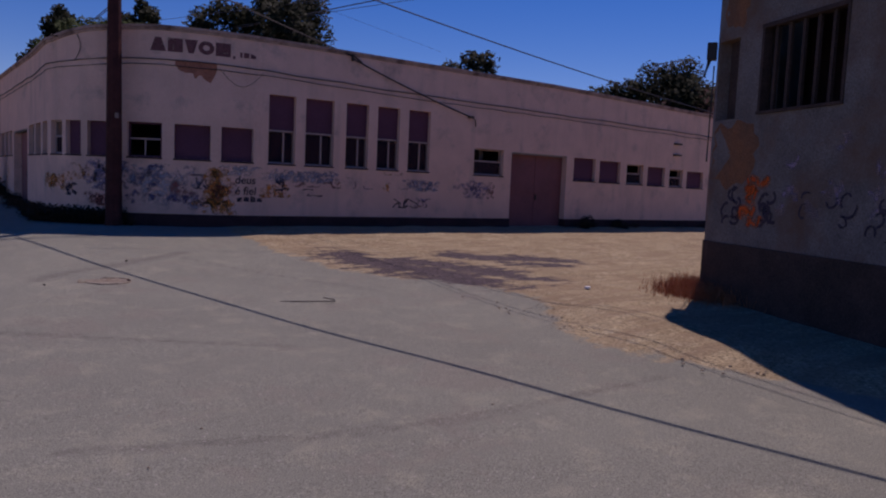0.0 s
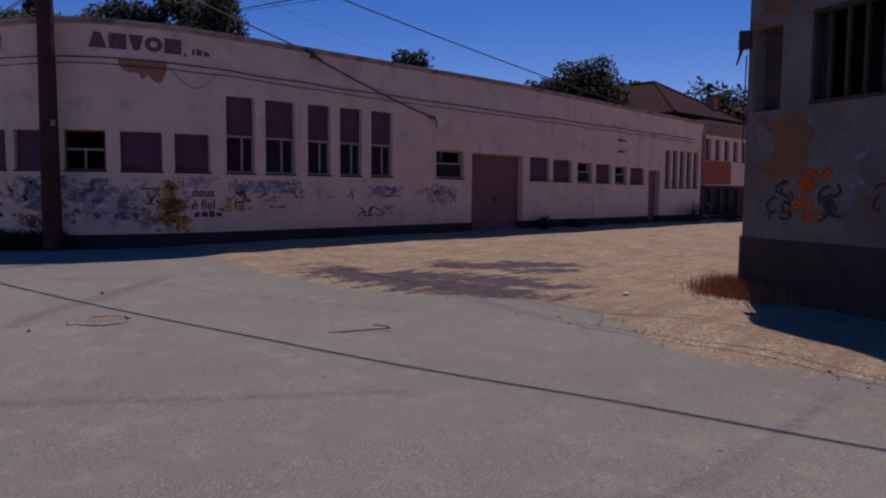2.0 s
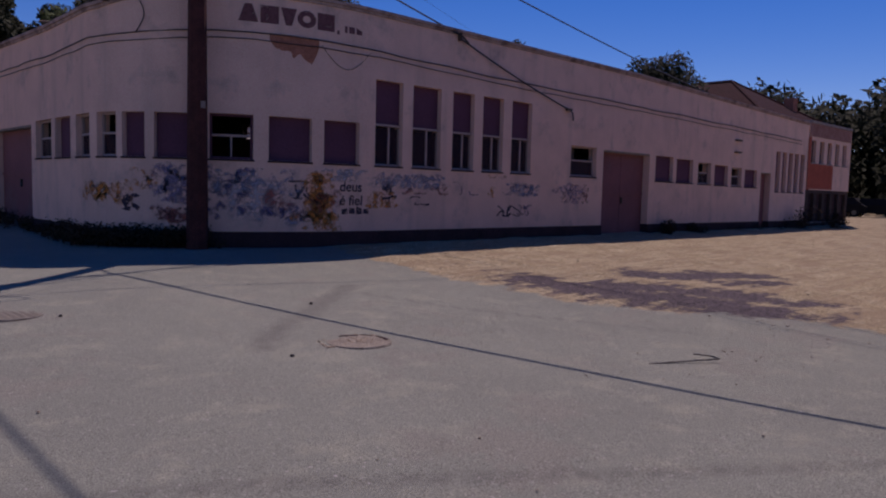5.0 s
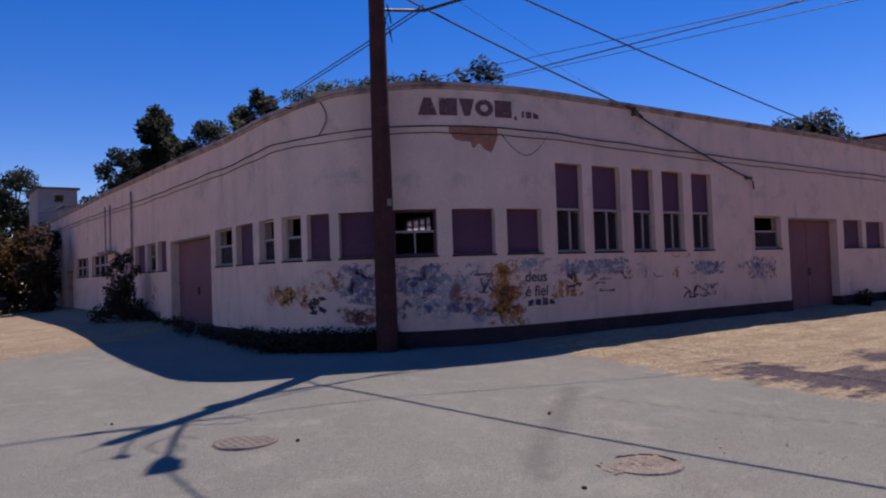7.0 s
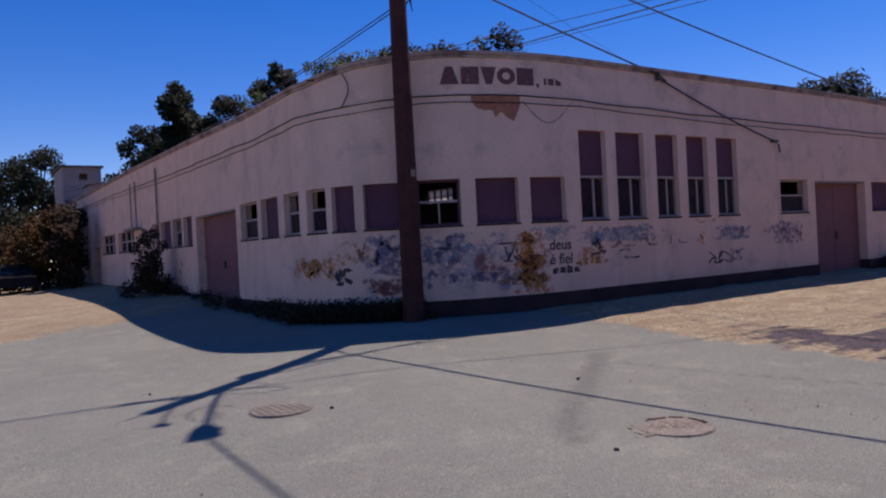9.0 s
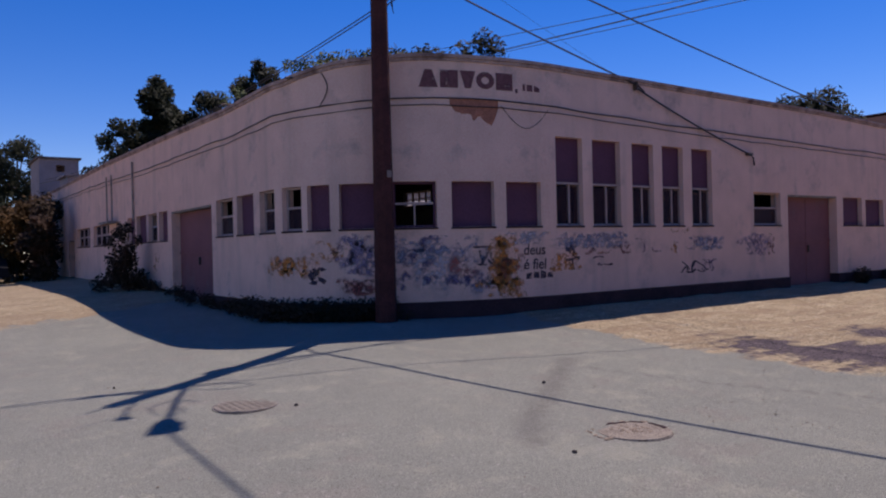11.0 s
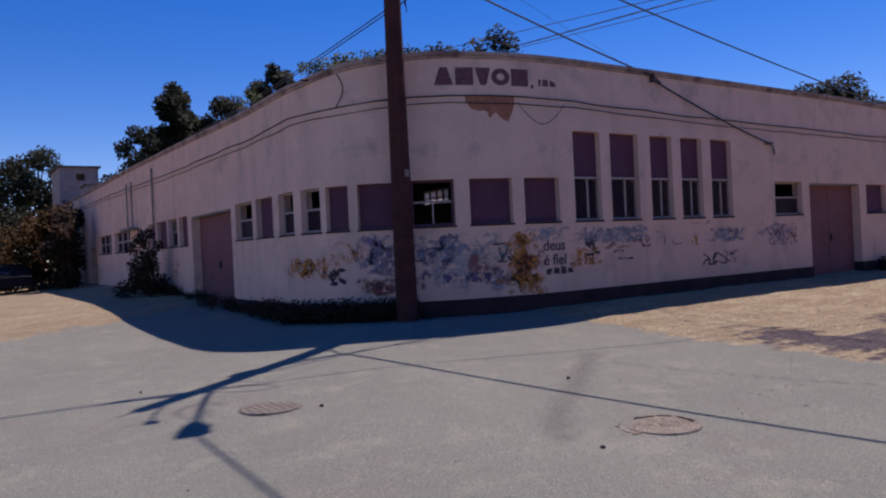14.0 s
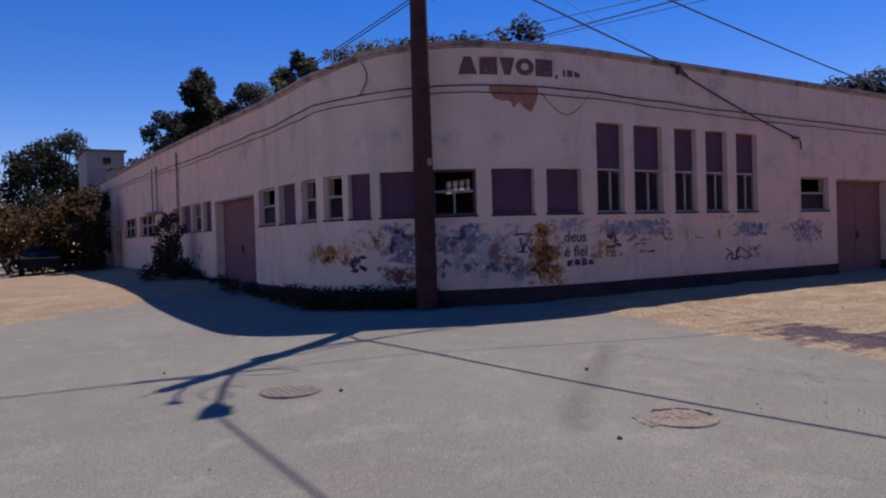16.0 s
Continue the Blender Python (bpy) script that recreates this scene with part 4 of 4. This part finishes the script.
# ---- things on the ground ----
def manhole(x, y, rad, seed, broken):
    z = level(x, y) + 0.02 * noise.noise((x * 0.35, y * 0.35, 0)) + 0.005
    ob = thing("manhole_cover", "worn round cast-iron manhole cover in the asphalt" if not broken else "manhole cover in a crumbled round asphalt hollow", "manhole cover", group="manhole covers", at=(x, y, z))
    mesh("rim", *tube([(rad * math.cos(2 * math.pi * i / 28), rad * math.sin(2 * math.pi * i / 28), 0) for i in (range(29) if not broken else range(1, 13))], 0.005, 5), CONCRETE if not broken else HOLLOW, ob)
    vs = [(rad * 0.95 * math.cos(2 * math.pi * i / 28), rad * 0.95 * math.sin(2 * math.pi * i / 28), 0.004) for i in range(28)]
    mesh("lid", vs + [(v[0] * 1.06, v[1] * 1.06, -0.03) for v in vs], [tuple(range(28))] + [(i, (i + 1) % 28, 28 + (i + 1) % 28, 28 + i) for i in range(28)], COVER if not broken else HOLLOW, ob)
    studs = []
    step = rad / 4.2
    for i in range(-4, 5):
        for j in range(-4, 5):
            if math.hypot(i, j) < 3.9 and not (broken and (i + j) % 3):
                studs.append(block(i * step, j * step, 0.008, step * 0.62, step * 0.62, 0.004, 0, 0.8))
    if not broken:
        tagged(mesh("studs", *joined(studs), COVER, ob), kind="stuff")
    if broken:
        rr = random.Random(seed)
        chips = [block(rad * k * math.cos(a), rad * k * math.sin(a), 0.002, 0.06, 0.04, 0.01, rr.uniform(0, 90), 0.7)
                 for a, k in [(rr.uniform(0.3, 3.4), rr.uniform(1.0, 1.2)) for _ in range(26)]]
        tagged(mesh("crumbled_edge", *joined(chips), STONE, ob), kind="stuff")
        # crescent of shade on the far side, put in as near-black flat chips
        dark = [block(rad * k * math.cos(a), rad * k * math.sin(a), 0.006, rr.uniform(0.05, 0.12), rr.uniform(0.02, 0.04), 0.008, math.degrees(a) + 90 + rr.uniform(-20, 20), 0.7)
                for a, k in [(0.75 + rr.uniform(-1.1, 1.1), rr.uniform(0.80, 0.9)) for _ in range(18)]]
        tagged(mesh("shade_crescent", *joined(dark), PLINTH_AND_SHADE, ob, "broken asphalt edge"), kind="stuff")
        pale = [block(rad * k * math.cos(a), rad * k * math.sin(a), 0.006, rr.uniform(0.02, 0.06), rr.uniform(0.02, 0.04), 0.008, rr.uniform(0, 90), 0.6)
                for a, k in [(rr.uniform(0, 6.28), rr.uniform(0.0, 0.6)) for _ in range(30)]]
        tagged(mesh("pale_chips", *joined(pale), STONE, ob, "pale crumbs of mortar"), kind="stuff")


manhole(-2.97, -3.32, 0.34, 1, False)
manhole(-0.43, -6.5, 0.36, 2, True)

twig = thing("bent_rod", "thin dark bent rod lying on the asphalt", "rod", at=(2.0, -9.2, level(2.0, -9.2)))
mesh("rod", *tube([(-0.5, 0.36, 0.012), (0, 0.08, 0.03), (0.2, -0.05, 0.04), (0.22, 0.06, 0.05), (0.12, 0.2, 0.06)], 0.010, 6), COVER, twig)

r = random.Random(12)
vs_fs = []
for _ in range(900):
    if r.random() < 0.72:
        x, y = r.uniform(4.3, 24), r.uniform(-12.5, -1.5)
    else:
        x, y = r.uniform(4.0, 6.9), r.uniform(-15.0, -10.5)
    q = r.uniform(0.007, 0.022)
    vs_fs.append(block(x, y, level(x, y) + 0.05 + q * 0.1, q * 2, q * 1.6, q * 0.6, r.uniform(0, 180), 0.6))
for _ in range(110):
    x, y = r.uniform(-9, 4), r.uniform(-15, 3)
    q = r.uniform(0.006, 0.014)
    vs_fs.append(block(x, y, level(x, y) + 0.006 + q * 0.1, q * 2, q * 1.6, q * 0.6, r.uniform(0, 180), 0.6))
for _ in range(170):
    x, y = r.uniform(0.3, 4.8), r.uniform(-10, -4.2)
    q = r.uniform(0.004, 0.010)
    vs_fs.append(block(x, y, level(x, y) + 0.012 + q * 0.2, q * 2, q * 1.6, q * 0.9, r.uniform(0, 180), 0.6))
tagged(mesh("pebbles", *joined(vs_fs), STONE), "scattered pebbles and clods on the ground", "pebbles", kind="stuff")
for x, y, q in ((-1.35, -6.65, 0.035), (-2.55, -3.7, 0.03), (0.3, -4.5, 0.03), (4.1, -3.0, 0.045), (-3.9, -1.3, 0.025)):
    tagged(mesh("stone", *block(x, y, level(x, y) + q * 0.5, q * 1.4, q * 1.1, q, x * 70, 0.55), IRON), "small dark stone on the asphalt", "stone", "loose stones")
tagged(mesh("paper_scrap", *block(7.2, -9.7, level(7.2, -9.7) + 0.09, 0.16, 0.09, 0.03, 30, 0.8), WHITE), "crumpled white scrap lying on the earth", "litter")

# ---- old house on the near corner ----
NX, NY, NR, NH, TURN = 8.4, -11.45, 0.9, 5.2, radians(68)
bend = [(-NR * math.sin(TURN * i / 24), -NR * (1 - math.cos(TURN * i / 24))) for i in range(25)]
bend = [(x - bend[-1][0] + NX, y - bend[-1][1] + NY) for x, y in bend]
near = Front([(bend[0][0] + 15, bend[0][1])] + bend + [(NX - 14 * math.cos(TURN), NY - 14 * math.sin(TURN))], 1)
house = thing("old_house", "derelict house with stained render, barred window and graffiti", "house")
arc = NR * TURN
W1 = (arc + 0.91, arc + 2.73, 2.92, 4.34)
W2 = (arc - 0.28, arc + 0.34, 2.9, 4.25)
mesh("wall", *near.wall(-11, arc + 13, 0.80, NH, [W1, W2], 0.35), OLDWALL, house)
mesh("base_course", *near.slab(-11, arc + 13, -1.2, 0.797, -0.35, 0.03), OLDBASE, house, "dark damp base course")
mesh("eaves", *near.slab(-11, arc + 13, NH + 0.002, NH + 0.12, -0.4, 0.18), TILES, house)
inset = [near.at(q, -0.38) for q in near.steps(-10.5, arc + 12.5, 0.4)]
hub = (11.5, -19.0)
roof_v = [(x, y, NH + 0.12) for x, y in inset] + [(hub[0] + (x - hub[0]) * 0.25, hub[1] + (y - hub[1]) * 0.25, NH + 1.3) for x, y in inset]
n = len(inset)
mesh("roof", roof_v, [(i, i + 1, n + i + 1, n + i) for i in range(n - 1)] + [tuple(range(n, 2 * n))], TILES, house)
mesh("rear_wall", *Front([(inset[-1][0], inset[-1][1]), (inset[0][0], inset[0][1])], 0).slab(0.1, math.dist(inset[0], inset[-1]) - 0.1, -1.0, NH, -0.2, 0.0), OLDWALL, house)
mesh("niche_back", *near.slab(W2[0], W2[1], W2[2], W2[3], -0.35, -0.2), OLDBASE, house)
# near-black sheet added in place of the unlit room behind the bars
mesh("dark_interior_sheet", *near.slab(arc - 0.6, arc + 6, 0.5, 5.0, -1.6, -1.5), PLINTH_AND_SHADE, house)
w = new("window")
w.parent = house
fr = [near.slab(W1[0], W1[1], W1[3] - 0.07, W1[3] - 0.004, -0.16, 0.02), near.slab(W1[0], W1[1], W1[2] + 0.004, W1[2] + 0.05, -0.16, 0.03),
      near.slab(W1[0] + 0.004, W1[0] + 0.06, W1[2], W1[3], -0.16, 0.01), near.slab(W1[1] - 0.06, W1[1] - 0.004, W1[2], W1[3], -0.16, 0.01)]
mesh("frame", *joined(fr), OLDBASE, w)
for i in range(5):
    a = W1[0] + 0.24 + i * 0.30
    mesh("bar", *near.slab(a, a + 0.06, W1[2] + 0.03, W1[3] - 0.05, -0.1, -0.05), OLDBASE, w)
mesh("junction_box", *joined([block(*near.at(arc * 0.52, 0.1), 4.15, 0.16, 0.16, 0.3, 30), tube([(*near.at(arc * 0.52, 0.12), 4.0), (*near.at(arc * 0.50, 0.2), 3.75), (*near.at(arc * 0.54, 0.15), 4.0)], 0.02, 5)]), CABLE, house)
mesh("hanging_cable", *tube([(*near.at(arc * 0.52, 0.05), 3.9), (*near.at(arc * 0.52, 0.06), 2.2)], 0.012, 4), CABLE, house)


def near_marks(s0, s1, z0, z1, paint, n, seed, width):
    r = random.Random(seed)
    vs, fs = [], []
    for q in range(n):
        s, z, a = r.uniform(s0, s1), r.uniform(z0, z1), r.uniform(0, 6.28)
        base = len(vs)
        for i in range(7):
            nx, nz = -math.sin(a), math.cos(a)
            for k in (-1.5 * width, 0, 1.5 * width):
                vs.append((*near.at(s + nx * k, 0.005 + 0.0002 * q), z + nz * k))
            a += r.uniform(0.2, 1.0)
            s, z = s + 0.06 * math.cos(a), min(z1, max(z0, z + 0.06 * math.sin(a)))
        fs += [(base + 3 * i + j, base + 3 * i + j + 1, base + 3 * i + j + 4, base + 3 * i + j + 3) for i in range(6) for j in (0, 1)]
    ob = mesh("graffiti", vs, fs, PAINTS[paint], house, "faded %s spray paint" % paint)
    sprayed(tagged(ob, kind="stuff"), [float(i % 3 == 1) for i in range(len(vs))])


def near_patch(s0, s1, z0, z1, mat, seed, label):
    """A patch of bare render on the old house with a ragged outline."""
    r = random.Random(seed)
    vs = [(*near.at((s0 + s1) / 2, 0.004), (z0 + z1) / 2)]
    for i in range(30):
        a, k = 2 * math.pi * i / 30, r.uniform(0.8, 1.12)
        q = max(abs(math.cos(a)), abs(math.sin(a))) ** 0.7
        vs.append((*near.at((s0 + s1) / 2 + (s1 - s0) / 2 * k / q * math.cos(a), 0.004), (z0 + z1) / 2 + (z1 - z0) / 2 * k / q * math.sin(a)))
    mesh("bare_patch", vs, [(0, i, i % 30 + 1) for i in range(1, 31)], mat, house, label)


near_patch(arc - 0.3, arc + 1.0, 1.75, 2.85, OCHRE, 1, "bare rust-orange render patch")
near_patch(arc - 0.1, arc + 0.5, 4.4, 5.05, OCHRE, 2, "bare rust-orange render patch")
near_marks(arc + 0.30, arc + 0.50, 1.15, 1.75, "black", 9, 3, 0.02)
near_marks(arc + 1.26, arc + 1.50, 1.15, 1.8, "black", 10, 4, 0.02)
near_marks(arc + 0.75, arc + 1.0, 1.15, 1.75, "vermilion", 10, 5, 0.06)
near_marks(arc + 0.95, arc + 1.3, 1.65, 1.9, "vermilion", 5, 8, 0.06)
near_marks(arc + 1.9, arc + 4.4, 1.1, 1.7, "black", 16, 6, 0.014)
near_marks(arc + 1.6, arc + 3.6, 1.4, 2.5, "lilac", 12, 7, 0.06)

r = random.Random(31)
vs, fs = [], []
for _ in range(6500):
    s = r.gauss(0.85, 0.5)
    x, y = near.at(s, abs(r.gauss(0, 0.33)) + 0.02)
    z = level(x, y) + 0.12
    h, a = r.uniform(0.05, 0.36), r.uniform(0, 6.28)
    k = len(vs)
    dx, dy = math.cos(a), math.sin(a)
    lean = r.uniform(0.1, 0.8)
    vs += [(x - dx * 0.008, y - dy * 0.005, z), (x + dx * 0.005, y + dy * 0.005, z), (x + dy * lean * h, y - dx * lean * h, z + h)]
    fs.append((k, k + 1, k + 2))
tagged(mesh("dry_grass", vs, fs, STRAW), "dry reddish grass tufts at the foot of the old house", "grass", kind="stuff")

# ---- buildings beyond the factory ----
bb = thing("brick_building", "two-storey red and cream building beside the factory", "building", at=(29.8, 0, 0))
far = Front([(29.8, 3), (29.8, 0.05), (35.4, 0.05), (35.4, 9)], 1)
sh_ = Vector((-29.8, 0, 0))


def far_part(name, data, mat, parent=bb, label=""):
    return mesh(name, [Vector(v) + sh_ for v in data[0]], data[1], mat, parent, label)


holes = [(0.35 + i * 1.02, 0.9 + i * 1.02, 3.15, 4.15) for i in range(5)] + [(0.3 + i * 1.05, 1.0 + i * 1.05, 0.45, 1.75) for i in range(5)]
far_part("wall", far.wall(-2.9, 14.5, 1.9, 4.9, [h for h in holes if h[2] > 2], 0.25), PLASTER)
far_part("lower_wall", far.wall(-2.9, 14.5, -0.2, 1.897, [h for h in holes if h[2] < 2], 0.25), OLDBASE)
far_part("parapet", far.slab(-2.9, 14.5, 4.902, 5.02, -0.3, 0.06), CONCRETE)
far_part("top_band", far.slab(-2.9, 14.4, 4.32, 4.9, 0.001, 0.02), RED_BROWN, label="faded red-brown band under the roof edge")
far_part("red_panel", far.slab(0.0, 0.3, 1.9, 4.3, 0.001, 0.01), RED, label="faded red painted panel")
far_part("red_panel", far.slab(0.3, 3.2, 1.95, 3.1, 0.001, 0.01), RED, label="faded red painted panel")
for h in holes:
    ww = new("window")
    ww.parent = bb
    far_part("pane", far.slab(h[0] + 0.003, h[1] - 0.003, h[2], h[3], -0.2, -0.14), PLINTH_AND_SHADE, ww)
    far_part("sill", far.slab(h[0] - 0.05, h[1] + 0.05, h[2] - 0.07, h[2] - 0.004, -0.1, 0.04), CONCRETE, ww)
far_part("roof", block(32.6, 4.6, 4.7, 5.3, 8.6, 0.2), ROOFING)

th = thing("tiled_house", "house with dark red hipped tile roof behind the factory", "house", at=(41.5, 10.5, 0))
mesh("wall", *block(0, 0.4, 3.1, 8.6, 9.8, 6.2), OLDBASE, th)
hip = [(-5, -5.4, 6.3), (5, -5.4, 6.3), (5, 6.6, 6.3), (-5, 6.6, 6.3), (0, -1.2, 8.9), (0, 2.2, 8.9)]
mesh("roof", hip, [(0, 1, 4), (1, 2, 5, 4), (2, 3, 5), (3, 0, 4, 5), (3, 2, 1, 0)], TILES, th)
mesh("ridge", *joined([tube([hip[4], hip[5]], 0.12, 6), tube([hip[0], hip[4]], 0.1, 6), tube([hip[1], hip[4]], 0.1, 6)]), TILES, th)
mesh("chimney", *block(3.0, -3.8, 7.35, 0.7, 0.6, 1.2), BRICK, th)

tw = thing("water_tower", "square pale rendered tower with flat roof", "tower", at=(0.7, 37.6, 0))
tf = Front([(1.05, 3), (-1.05, 3), (-1.05, -1.0), (1.05, -1.0), (1.05, 3)], 1)
mesh("wall", *tf.wall(-2.1, 8.1, 0, 7.2, [(4.9, 5.35, 6.45, 6.85), (0.8, 1.1, 5.6, 6.0)], 0.2), TOWER, tw)
mesh("roof", *block(0, 1, 7.25, 2.35, 4.3, 0.1), ROOFING, tw)


def car(x, y, turn, paint, label):
    z = level(x, y) + 0.03
    ob = thing("car", label, "car", group="parked cars", at=(x, y, z))
    ob.rotation_euler = (0, 0, radians(turn))
    prof = [(-2.0, 0.3), (-2.05, 0.75), (-1.75, 0.9), (-1.2, 1.38), (0.45, 1.42), (1.1, 0.95), (1.95, 0.8), (2.05, 0.35)]
    n = len(prof)
    vs = [(a, sgn * (0.82 if b < 1 else 0.66), b) for sgn in (-1, 1) for a, b in prof]
    mesh("body", vs, [tuple(range(n)), tuple(range(n, 2 * n))[::-1]] + [(i, (i + 1) % n, n + (i + 1) % n, n + i) for i in range(n)], paint, ob)
    mesh("windscreen", [(0.5, -0.62, 1.36), (0.5, 0.62, 1.36), (1.06, 0.72, 0.99), (1.06, -0.72, 0.99)], [(0, 1, 2, 3)], CAR_GLASS, ob)
    mesh("rear_window", [(-1.22, -0.62, 1.34), (-1.22, 0.62, 1.34), (-1.72, 0.72, 0.94), (-1.72, -0.72, 0.94)], [(0, 1, 2, 3)], CAR_GLASS, ob)
    for a in (-1.3, 1.3):
        for b in (-0.8, 0.8):
            wl = mesh("wheel", *tube([(a, b - 0.1, 0.3), (a, b + 0.1, 0.3)], 0.3, 14), RUBBER, ob)
            mesh("rim", *tube([(a, b - 0.11, 0.3), (a, b + 0.11, 0.3)], 0.17, 10), COVER, wl)
    return ob


car(-3.3, 30.4, -94, CARPAINT, "dark car parked under the hedge")
car(54.2, 6.6, 95, CARPAINT, "dark car parked beyond the factory")
car(55.0, 4.6, 100, CARPAINT, "second dark car parked beyond the factory")
